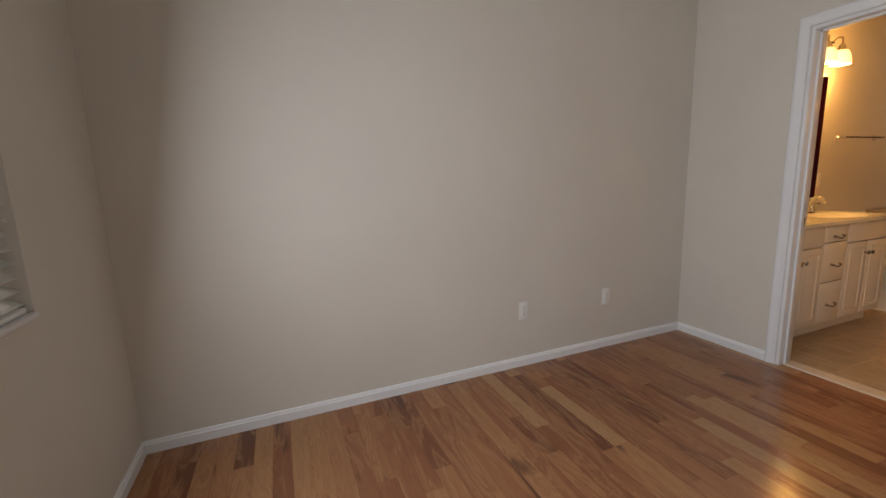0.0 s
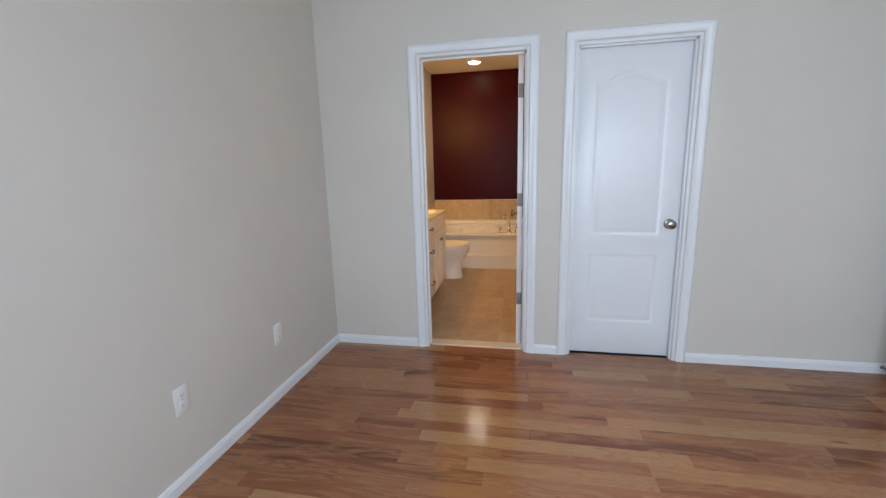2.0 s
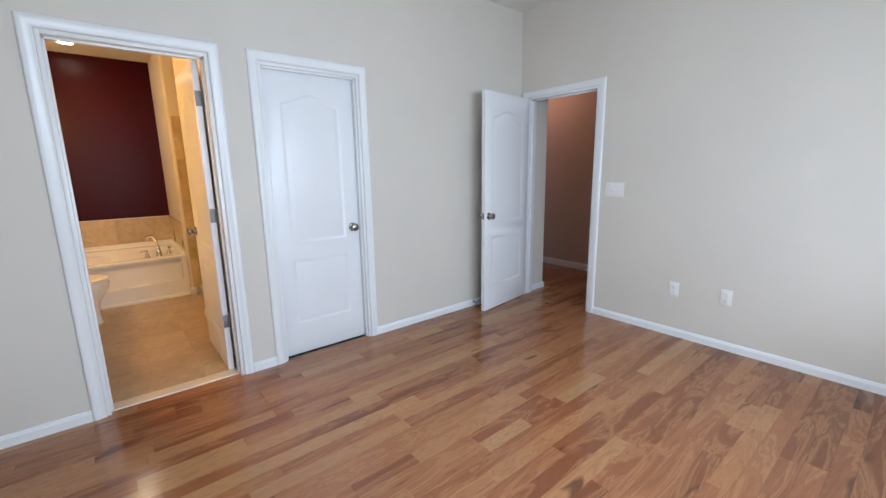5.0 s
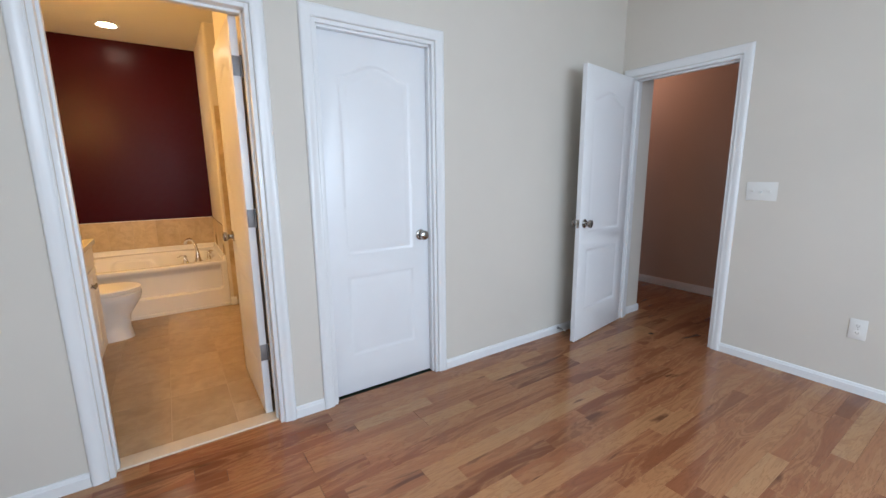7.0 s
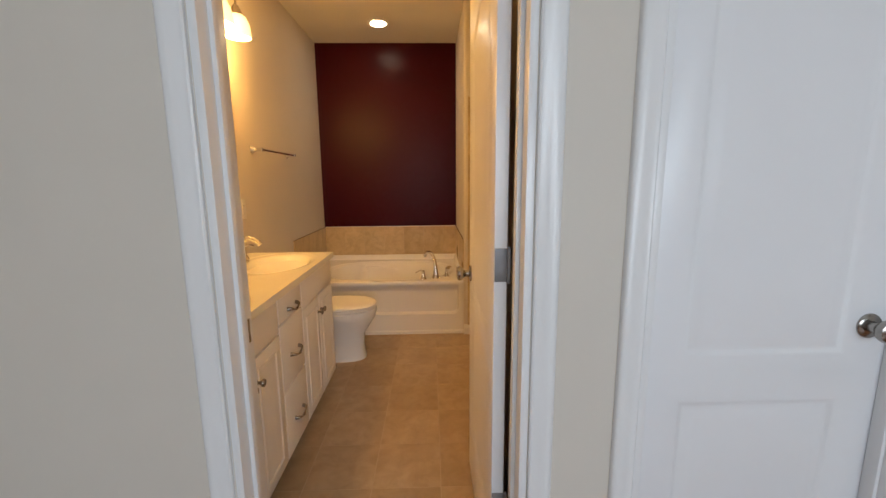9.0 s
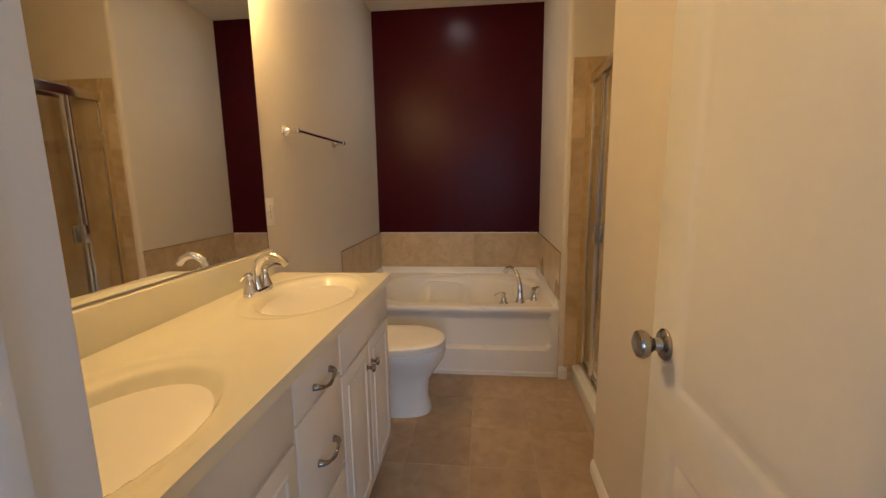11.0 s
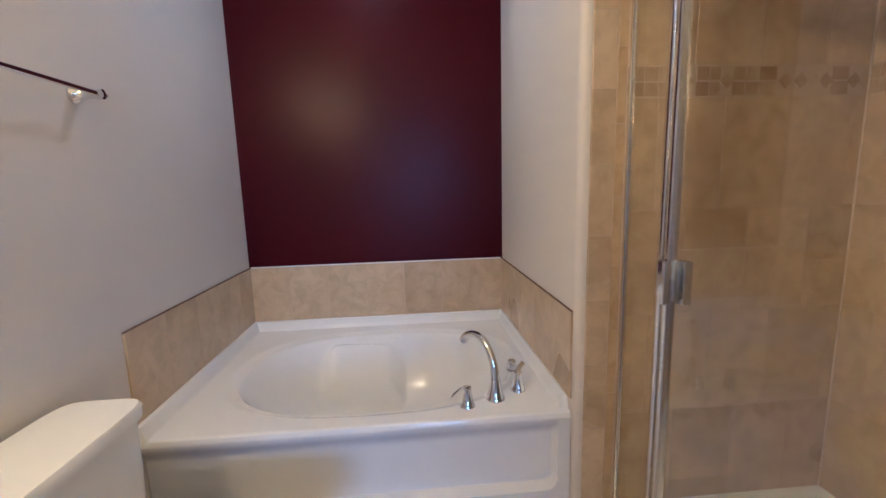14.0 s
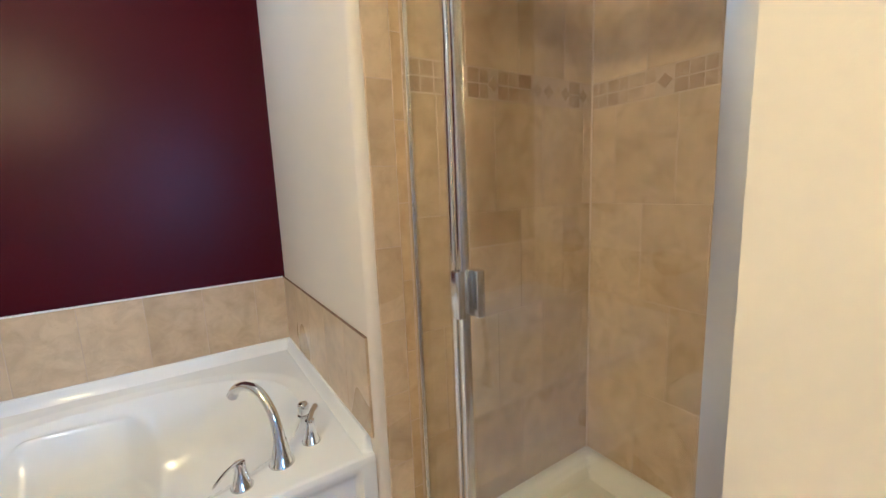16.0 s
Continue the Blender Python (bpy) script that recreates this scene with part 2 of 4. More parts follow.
def oval(cx, cy, rx, ry, z, k=40, power=2.0):
    out = []
    for i in range(k):
        c, s = math.cos(2 * math.pi * i / k), math.sin(2 * math.pi * i / k)
        out.append((cx + rx * math.copysign(abs(c) ** (2 / power), c), cy + ry * math.copysign(abs(s) ** (2 / power), s), z))
    return out


def smooth_path(pts, per=6):
    """Catmull-Rom through points, each (x, y, z, radius)."""
    p = [pts[0]] + list(pts) + [pts[-1]]
    out = []
    for i in range(1, len(p) - 2):
        for j in range(per):
            t = j / per
            out.append(tuple(0.5 * (2 * b + (c - a) * t + (2 * a - 5 * b + 4 * c - d) * t * t + (3 * b - a - 3 * c + d) * t ** 3) for a, b, c, d in zip(p[i - 1], p[i], p[i + 1], p[i + 2])))
    out.append(tuple(pts[-1]))
    return out


def tube(pts, k=14, flat=1.0):
    """A round bar along (x, y, z, radius) points."""
    rings, side = [], None
    for i, q in enumerate(pts):
        a, b = Vector(pts[max(i - 1, 0)][:3]), Vector(pts[min(i + 1, len(pts) - 1)][:3])
        d = (b - a).normalized()
        if side is None:
            side = d.orthogonal().normalized()
        side = (side - d * side.dot(d)).normalized()
        up = d.cross(side)
        rings.append([Vector(q[:3]) + q[3] * (math.cos(2 * math.pi * j / k) * side + flat * math.sin(2 * math.pi * j / k) * up) for j in range(k)])
    return loft(rings)


def field(x0, x1, y0, y1, step, height, base):
    """A closed block whose top follows height(x, y)."""
    nx, ny = round((x1 - x0) / step), round((y1 - y0) / step)
    bm = bmesh.new()
    g = [[bm.verts.new((x0 + (x1 - x0) * i / nx, y0 + (y1 - y0) * j / ny, height(x0 + (x1 - x0) * i / nx, y0 + (y1 - y0) * j / ny))) for j in range(ny + 1)] for i in range(nx + 1)]
    for i in range(nx):
        for j in range(ny):
            bm.faces.new((g[i][j], g[i + 1][j], g[i + 1][j + 1], g[i][j + 1]))
    rim = [g[i][0] for i in range(nx)] + [g[nx][j] for j in range(ny)] + [g[i][ny] for i in range(nx, 0, -1)] + [g[0][j] for j in range(ny, 0, -1)]
    low = [bm.verts.new((v.co.x, v.co.y, base)) for v in rim]
    for i in range(len(rim)):
        j = (i + 1) % len(rim)
        bm.faces.new((rim[i], rim[j], low[j], low[i]))
    return bm


def ease(a, b, x):
    t = min(1, max(0, (x - a) / (b - a)))
    return t * t * (3 - 2 * t)


# ---------------------------------------------------------------- setting: walls, floors, ceilings
H_BED, H_BATH, T = 2.86, 2.676, 0.12
X_W, X_E, Y_N, Y_S = -0.63, 3.0, 2.2, -2.09
BN, BS, BX = 2.14, 0.722, 6.468
BD = (0.757, 1.488)
CD = (-0.227, 0.480)
HD = (2.135, 2.915)
DOOR_H = 2.05
WIN = (-1.25, 1.555, 0.90, 2.12)


def wall(name, boxes, mat, label):
    bm = bmesh.new()
    for b in boxes:
        box(*b, bm=bm)
    return solid(name, bm, mat, label, "wall")


wall("wall_east", [(X_E, X_E + T, BD[1], Y_N, 0, H_BED), (X_E, X_E + T, CD[1], BD[0], 0, H_BED), (X_E, X_E + T, Y_S - T, CD[0], 0, H_BED),
                   (X_E, X_E + T, BD[0], BD[1], DOOR_H, H_BED), (X_E, X_E + T, CD[0], CD[1], DOOR_H, H_BED)], WALL, "greige painted bedroom wall with two doorways")
wall("wall_north", [(X_W - T, X_E + T, Y_N, Y_N + T, 0, H_BED)], WALL, "plain greige painted bedroom wall")
wall("wall_south", [(X_W - T, HD[0], Y_S - T, Y_S, 0, H_BED), (HD[1], X_E, Y_S - T, Y_S, 0, H_BED), (HD[0], HD[1], Y_S - T, Y_S, DOOR_H, H_BED)], WALL, "greige painted bedroom wall with the hall doorway")
wall("wall_west", [(X_W - T, X_W, Y_S, WIN[0], 0, H_BED), (X_W - T, X_W, WIN[1], Y_N, 0, H_BED), (X_W - T, X_W, WIN[0], WIN[1], 0, WIN[2]), (X_W - T, X_W, WIN[0], WIN[1], WIN[3], H_BED)], WALL, "greige painted bedroom wall with a wide window")
wall("ceiling_bedroom", [(X_W - T, X_E + T, Y_S - T, Y_N + T, H_BED, H_BED + 0.1)], CEIL, "flat white painted bedroom ceiling")
XB = X_E + T
wall("wall_bath_north", [(XB, BX + T, BN, BN + T, 0, H_BATH + 0.1)], BATH_WALL, "warm white painted bathroom wall behind the vanity")
wall("wall_bath_red", [(BX, BX + T, 0.60, BN, 0, H_BATH + 0.1)], RED, "dark maroon accent wall above the bathtub")
SX0, SX1, SY0 = 4.553, 5.412, -0.212
wall("wall_bath_south", [(XB, SX0, 0.615, BS, 0, H_BATH + 0.1)], BATH_WALL, "warm white painted bathroom wall beside the shower")
stub = [(SX1, SY0 - T), (BX, SY0 - T), (BX, 0.722)] + [(SX1 + 0.028 - 0.028 * math.sin(a * math.pi / 12), 0.694 + 0.028 * math.cos(a * math.pi / 12)) for a in range(7)]
solid("wall_bath_stub", loft([[(x, y, z) for x, y in stub] for z in (0, H_BATH + 0.1)]), BATH_WALL, "white painted partition between bathtub and shower", "wall", smooth=True)
wall("wall_shower_west", [(SX0 - T, SX0, SY0 - T, 0.615, 0, H_BATH + 0.1)], BATH_WALL, "painted partition at the end of the shower")
wall("wall_shower_south", [(SX0, SX1, SY0 - T, SY0, 0, H_BATH + 0.1)], BATH_WALL, "painted wall behind the shower tiles")
wall("ceiling_bath", [(XB, BX + T, SY0 - T, BN + T, H_BATH, H_BATH + 0.1)], CEIL, "flat white painted bathroom ceiling")
for hall_box in ((1.2, 5.2, -3.72, -3.50, 0, 2.75), (1.08, 1.2, -3.72, Y_S - T, 0, 2.75), (5.2, 5.32, -3.72, Y_S - T, 0, 2.75), (X_E + T, 5.2, Y_S - T - 0.24, Y_S - T, 0, 2.75)):
    wall("wall_hall", [hall_box], HALL_WALL, "tan painted hallway wall seen through the doorway")
wall("wall_hall_end", [(2.935, X_E + T, Y_S - T - 0.24, Y_S - T, 0, 2.75)], WALL, "short white wall end beside the hall doorway")
wall("ceiling_hall", [(1.08, 5.32, -3.72, Y_S - T, 2.75, 2.85)], CEIL, "plain hallway ceiling")
wall("closet_back", [(X_E + 0.75, X_E + 0.8, Y_S, 0.60, 0, H_BED)], WALL, "plain closet wall behind the closed door")
solid("ground", box(-120, 120, -120, 120, -0.5, -0.3), GRASS, "green lawn outside the bedroom window", "ground")
floor = solid("floor_bedroom", box(X_W, X_E + 0.035, -3.6, Y_N, -0.05, -0.004), SUBFLOOR, "varnished hickory plank floor with strong colour variation", "floor")
floor_hall = solid("floor_hall", box(X_E + 0.035, 5.2, -3.6, -2.45, -0.05, -0.001), WOOD, "varnished plank floor of the hallway", "floor")
floor_bath = solid("floor_bath", box(XB - 0.04, SX1 + 0.04, 0.6, BN, -0.05, -0.0012), FGROUT, "tan square floor tiles with light grout", "floor")


def baseboard(name, x0, y0, x1, y1, nx, ny, h=0.064, t=0.014):
    """A moulded board from one floor point to another; (nx, ny) points into the room."""
    prof = [(0, 0), (t, 0), (t, h * 0.72), (t * 0.75, h * 0.80), (t * 0.62, h * 0.93), (t * 0.35, h), (0, h)]
    bm = loft([[(x + nx * d, y + ny * d, z) for d, z in prof] for x, y in ((x0, y0), (x1, y1))])
    return solid(name, bm, TRIM, "white painted wooden baseboard", "baseboard")


CW = 0.062
baseboard("baseboard", X_W, Y_N, X_E, Y_N, 0, -1)
baseboard("baseboard", X_W, Y_S, X_W, Y_N - 0.014, 1, 0)
baseboard("baseboard", X_E, BD[1] + CW, X_E, Y_N - 0.014, -1, 0)
baseboard("baseboard", X_E, CD[1] + CW, X_E, BD[0] - CW, -1, 0)
baseboard("baseboard", X_E, Y_S + 0.02, X_E, CD[0] - CW, -1, 0)
baseboard("baseboard", X_W + 0.014, Y_S, HD[0] - CW, Y_S, 0, 1)
baseboard("baseboard", HD[1] + CW, Y_S, X_E - 0.014, Y_S, 0, 1)
baseboard("baseboard", 1.2, -3.5, 5.2, -3.5, 0, 1, 0.085)
baseboard("baseboard", 2.935, Y_S - T - 0.24, 2.935, Y_S - T - 0.02, -1, 0)
baseboard("baseboard", 2.921, Y_S - T - 0.24, 5.2, Y_S - T - 0.24, 0, -1)
baseboard("baseboard", XB, BS, SX0 - 0.01, BS, 0, 1)
baseboard("baseboard", SX1, 0.668, SX1, 0.722, -1, 0, 0.085)
baseboard("baseboard", 4.60, BN, 5.43, BN, 0, -1)

CASE = [(0.003, 0), (0.003, 0.010), (0.008, 0.013), (0.014, 0.011), (0.030, 0.015), (0.040, 0.0185), (0.052, 0.0185), (0.059, 0.014), (0.0615, 0.010), (0.0615, 0)]


def casing(a0, a1, h, put):
    """Mitred moulding round a doorway; put(along, out, z) gives the place."""
    return loft([[put(a0 - u, v, 0) for u, v in CASE], [put(a0 - u, v, h + u) for u, v in CASE],
                 [put(a1 + u, v, h + u) for u, v in CASE], [put(a1 + u, v, 0) for u, v in CASE]])


def panel_line(w, z0, z1, arch, inset):
    """Outline of a door panel, in (across, up)."""
    a, b = -w / 2 + inset, w / 2 - inset
    out = [(a, z0 + inset), (b, z0 + inset)]
    top = z1 - inset
    if arch:
        out.append((b, top))
        for i in range(1, 20):
            t = 1 - i / 20
            f = 0.5 - 0.5 * math.cos(2 * math.pi * min(1, max(0, (t - 0.04) / 0.92)))
            out.append((a + (b - a) * t, top + arch * f ** 0.8))
        out.append((a, top))
    else:
        out += [(b, top), (a, top)]
    return out


def moulded_face(w, z0, z1, panel, low, high):
    """One zone of a moulded door face towards +y: flat stiles and rails round a sunk moulding and a raised field."""
    pw, p0, p1, arch = panel
    line = panel_line(pw, p0, p1, arch, 0)

    def border(cut):
        a, b = -w / 2 + cut, w / 2 - cut
        bottom, head = z0 + (cut if low else 0), z1 - (cut if high else 0)
        out = [(a, bottom), (b, bottom)]
        for x, _ in line[2:]:
            out.append((a + (b - a) * (x + pw / 2) / pw, head))
        return out
    rings = [[(x, 0.008, z) for x, z in border(0)], [(x, 0.0165, z) for x, z in border(0)], [(x, 0.0175, z) for x, z in border(0.0015)]]
    for inset, y in ((0.0, 0.0175), (0.005, 0.0171), (0.011, 0.0140), (0.016, 0.0112), (0.023, 0.0112), (0.037, 0.0140), (0.050, 0.0166), (0.055, 0.0170)):
        rings.append([(x, y, z) for x, z in panel_line(pw, p0, p1, arch, inset)])
    return loft(rings)


def knob(parent, x, y, z, sign, mat=NICKEL):
    bm = lathe([(0.033, 0), (0.033, 0.004), (0.029, 0.008), (0.015, 0.010), (0.013, 0.024), (0.018, 0.030), (0.027, 0.038), (0.030, 0.047), (0.027, 0.056), (0.018, 0.061), (0.006, 0.062)])
    turned(bm, Matrix.Translation((x, y, z)) @ Matrix.Rotation(radians(-90 * sign), 4, "X"))
    return part("door_knob", bm, mat, parent, "round brushed nickel knob")


def leaf(name, m, w, label, knob_x, two_knobs=True, hinges=None):
    """A moulded two-panel door, hinge at the origin, along +x, 35 mm thick in y, 7 mm off the floor."""
    d = thing(name, m, label, "door")
    part("leaf", box(0.0003, w - 0.0003, -0.0085, 0.0085, 0.0073, 2.0347), DOORP, d)
    pw = w - 0.225
    for turn in (0, 180):
        for nm, z0, z1, panel, low, high in (("upper_panel", 0.785, 2.035, (pw, 0.845, 1.825, 0.062), False, True), ("lower_panel", 0.007, 0.785, (pw, 0.235, 0.725, 0), True, False)):
            part(nm, turned(moulded_face(w, z0, z1, panel, low, high), Matrix.Translation((w / 2, 0, 0)) @ Matrix.Rotation(radians(turn), 4, "Z")), DOORP, d)
    for sgn in ((-1, 1) if two_knobs else (two_knobs or -1,)):
        knob(d, knob_x, sgn * 0.0175, 0.925, sgn)
    if two_knobs:
        part("latch_plate", box(w - 0.0005, w + 0.0015, -0.012, 0.012, 0.895, 0.955, 0.0004), NICKEL, d)
        part("latch_bolt", box(w, w + 0.009, -0.006, 0.006, 0.915, 0.935, 0.002), NICKEL, d)
    for z in hinges or ():
        h = part("hinge", box(-0.0025, 0.0, -0.022, 0.016, z - 0.045, z + 0.045, 0.001), STEEL, d, "dull steel butt hinge")
        part("hinge_pin", turned(lathe([(0.003, -0.05), (0.0062, -0.047), (0.0062, 0.047), (0.003, 0.05)], 12), Matrix.Translation((-0.003, -0.022, z))), STEEL, h)
    return d


def doorway(name, a0, a1, put, depth, label, sides):
    """The lining and mouldings of a doorway as one piece of the setting."""
    top = thing(name, Matrix(), label, "door frame")
    tagged(top, kind="structure")

    def slab(u0, u1, v0, v1, z0, z1):
        bm = box(u0, u1, v0, v1, z0, z1, 0.001)
        for v in bm.verts:
            v.co = put(*v.co)
        return bm
    part("jamb", slab(a0, a0 + 0.019, -depth - 0.002, 0.002, 0, DOOR_H), TRIM, top)
    part("jamb", slab(a1 - 0.019, a1, -depth - 0.002, 0.002, 0, DOOR_H), TRIM, top)
    part("head_jamb", slab(a0 + 0.019, a1 - 0.019, -depth - 0.002, 0.002, DOOR_H - 0.019, DOOR_H), TRIM, top)
    for s0, s1, v0, v1 in sides["stops"]:
        part("door_stop", slab(s0, s1, v0, v1, 0, DOOR_H - 0.019), TRIM, top)
    v0, v1 = sides["head"]
    part("door_stop", slab(a0 + 0.019, a1 - 0.019, v0, v1, DOOR_H - 0.031, DOOR_H - 0.019), TRIM, top)
    for e, v0, v1, z in sides.get("strike", ()):
        part("strike_plate", slab(e - 0.0012, e + 0.0004, v0, v1, z - 0.032, z + 0.032), NICKEL, top, "small nickel strike plate")
    part("casing", casing(a0, a1, DOOR_H, put), TRIM, top)
    part("casing", casing(a0, a1, DOOR_H, lambda a, v, z: put(a, -depth - v, z)), TRIM, top)
    return top


put_east = lambda a, v, z: (X_E - v, a, z)
put_south = lambda a, v, z: (a, Y_S + v, z)
doorway("door_1", BD[0], BD[1], put_east, T, "white painted frame of the bathroom doorway", dict(stops=[(BD[0] + 0.019, BD[0] + 0.030, -0.075, -0.045), (BD[1] - 0.030, BD[1] - 0.019, -0.075, -0.045)], head=(-0.075, -0.045), strike=[(BD[1] - 0.019, -0.108, -0.080, 0.925)]))
doorway("door_2", CD[0], CD[1], put_east, T, "white painted frame of the closet doorway", dict(stops=[(CD[0] + 0.019, CD[0] + 0.030, -0.055, -0.020), (CD[1] - 0.030, CD[1] - 0.019, -0.055, -0.020)], head=(-0.055, -0.020)))
doorway("door_3", HD[0], HD[1], put_south, T, "white painted frame of the hall doorway", dict(stops=[(HD[0] + 0.019, HD[0] + 0.030, -0.080, -0.050), (HD[1] - 0.030, HD[1] - 0.019, -0.080, -0.050)], head=(-0.080, -0.050)))
leaf("bathroom_door", pose(XB + 0.004, 0.809, 0, 0, 0, 0.1), 0.665, "white two-panel arched door standing open into the bathroom", 0.60, True, (0.362, 1.085, 1.81))
leaf("closet_door", pose(X_E + 0.0735, CD[1] - 0.022, 0, 0, 0, -90), 0.663, "closed white two-panel arched closet door", 0.602)
leaf("hall_door", pose(HD[1] - 0.020, Y_S + 0.022, 0, 0, 0, 98.0), 0.742, "white two-panel arched door standing open against the bedroom wall", 0.68, True, ())

# ---------------------------------------------------------------- bedroom things
win = thing("window_1", Matrix(), "white framed bedroom window behind lowered blinds", "window")
tagged(win, kind="structure")
WX = X_W - 0.085
for y0, y1, z0, z1 in ((WIN[0], WIN[1], WIN[2], WIN[2] + 0.05), (WIN[0], WIN[1], WIN[3] - 0.05, WIN[3]), (WIN[0], WIN[0] + 0.05, WIN[2] + 0.05, WIN[3] - 0.05), (WIN[1] - 0.05, WIN[1], WIN[2] + 0.05, WIN[3] - 0.05), (0.128, 0.178, WIN[2] + 0.05, WIN[3] - 0.05)):
    part("window_frame", box(WX - 0.03, WX + 0.005, y0, y1, z0, z1, 0.003), PLASTIC, win)
for y0, y1 in ((WIN[0] + 0.05, 0.128), (0.178, WIN[1] - 0.05)):
    pane = part("pane", box(WX - 0.016, WX - 0.011, y0, y1, WIN[2] + 0.05, WIN[3] - 0.05), GLASS, win)
    pane.visible_shadow = False
part("window_sill", box(X_W - 0.08, X_W + 0.012, WIN[0] + 0.001, WIN[1] - 0.001, WIN[2] - 0.004, WIN[2] + 0.012, 0.004), TRIM, win)
blind = thing("window_blind", Matrix.Translation((X_W - 0.035, 0, 0)), "white horizontal slat blind lowered over the window", "blind")
part("headrail", box(-0.025, 0.025, WIN[0] + 0.01, WIN[1] - 0.01, WIN[3] - 0.05, WIN[3] - 0.003, 0.003), PLASTIC, blind)
slat = mesh_of("slat", turned(box(-0.024, 0.024, WIN[0] + 0.015, WIN[1] - 0.012, -0.0014, 0.0014), Matrix.Rotation(radians(28), 4, "Y")), SLAT)
for i in range(28):
    s = new("slat", slat)
    s.parent, s.location = blind, (0, 0, WIN[2] + 0.05 + i * 0.0415)
part("bottom_rail", box(-0.025, 0.025, WIN[0] + 0.015, WIN[1] - 0.012, WIN[2] + 0.014, WIN[2] + 0.03, 0.003), PLASTIC, blind)


def outlet(at, turn, label):
    """A duplex socket on a wall, facing -y before it is turned."""
    o = thing("wall_outlet", pose(*at, 0, 0, turn), label, "outlet", "wall outlets")
    part("cover_plate", box(-0.038, 0.038, -0.006, 0.0, -0.060, 0.060, 0.0025), PLASTIC, o)
    for z in (-0.021, 0.021):
        s = part("socket", turned(loft([oval(0, 0, 0.0165, 0.0145, 0, 20, 3), oval(0, 0, 0.0160, 0.014, 0.0025, 20, 3)]), Matrix.Translation((0, -0.006, z)) @ Matrix.Rotation(radians(90), 4, "X")), PLASTIC, o)
        for x in (-0.006, 0.006):
            part("slot", box(x - 0.0009, x + 0.0009, -0.0088, -0.0084, z - 0.002, z + 0.006), DARK, s)
        part("slot", box(-0.0018, 0.0018, -0.0088, -0.0084, z - 0.0085, z - 0.005), DARK, s)
    part("screw", turned(lathe([(0.0028, 0), (0.0022, 0.001)], 10), Matrix.Translation((0, -0.006, 0)) @ Matrix.Rotation(radians(90), 4, "X")), NICKEL, o)


outlet((1.535, Y_N, 0.385), 0, "white plastic duplex outlet low on the wall")
outlet((2.239, Y_N, 0.385), 0, "white plastic outlet plate near the corner")
outlet((1.39, Y_S, 0.385), 180, "white plastic duplex outlet near the hall door")
outlet((1.03, Y_S, 0.40), 180, "white plastic duplex outlet near the hall door")
outlet((4.592, BN, 1.145), 0, "white plastic outlet above the vanity end")
sw = thing("light_switch", pose(1.941, Y_S, 1.163, 0, 0, 180), "white three-gang light switch plate beside the hall door", "switch")
part("cover_plate", box(-0.085, 0.085, -0.006, 0, -0.060, 0.060, 0.0025), PLASTIC, sw)
for i, x in enumerate((-0.046, 0, 0.046)):
    part("toggle", turned(box(-0.0045, 0.0045, -0.012, 0.0, -0.006, 0.006, 0.0015), Matrix.Translation((x, -0.006, 0)) @ Matrix.Rotation(radians(28 if i % 2 else -28), 4, "X")), PLASTIC, sw)
ds = thing("door_stopper", pose(X_E - 0.014, -1.395, 0.045, 0, -90, 0), "small spring door stopper on the baseboard", "door stopper")
part("spring", lathe([(0.011, 0), (0.011, 0.005), (0.006, 0.007)] + [(0.0052 + 0.0012 * (i % 2), 0.008 + 0.003 * i) for i in range(18)] + [(0.004, 0.063)], 12), STEEL, ds)
part("rubber_tip", lathe([(0.007, 0.062), (0.008, 0.066), (0.008, 0.074), (0.005, 0.077)], 12), PLASTIC, ds)
th = solid("threshold", box(X_E + 0.037, XB + 0.012, BD[0] + 0.02, BD[1] - 0.02, -0.02, 0.008, 0.004), STONE, "cream marble threshold strip under the bathroom doorway", "threshold")

# ---------------------------------------------------------------- bathroom: vanity
VX0, VX1, VF = XB, 4.568, 1.640
van = thing("vanity_cabinet", Matrix(), "cream painted bathroom vanity with drawers between two door pairs", "cabinet")
part("body", box(VX0, VX1, VF + 0.016, BN - 0.002, 0.10, 0.838, 0.002), CABP, van)
part("toe_kick", box(VX0, VX1 - 0.004, VF + 0.06, BN - 0.01, 0.0, 0.10), CABP, van)


def front(name, x0, x1, z0, z1, framed):
    bm = box(x0, x1, VF - 0.019, VF + 0.017, z0, z1, 0.003)
    p = part(name, bm, CABP, van)
    if framed:
        w, cx = x1 - x0 - 0.09, (x0 + x1) / 2
        rings = []
        for inset, out in ((0.0, 0.0002), (0.003, 0.004), (0.009, 0.0045), (0.014, 0.0006), (0.026, 0.001), (0.040, 0.0042)):
            rings.append([(cx + a, VF - 0.019 - out, b) for a, b in panel_line(w, z0 + 0.045, z1 - 0.045, 0, inset)])
        part("raised_panel", loft(rings), CABP, p)
    return p


def cup_knob(p, x, z):
    bm = lathe([(0.010, 0), (0.006, 0.004), (0.006, 0.014), (0.013, 0.019), (0.0155, 0.024), (0.013, 0.029), (0.005, 0.031)], 16)
    part("knob", turned(bm, Matrix.Translation((x, VF - 0.019, z)) @ Matrix.Rotation(radians(90), 4, "X")), NICKEL, p, "small round nickel knob")


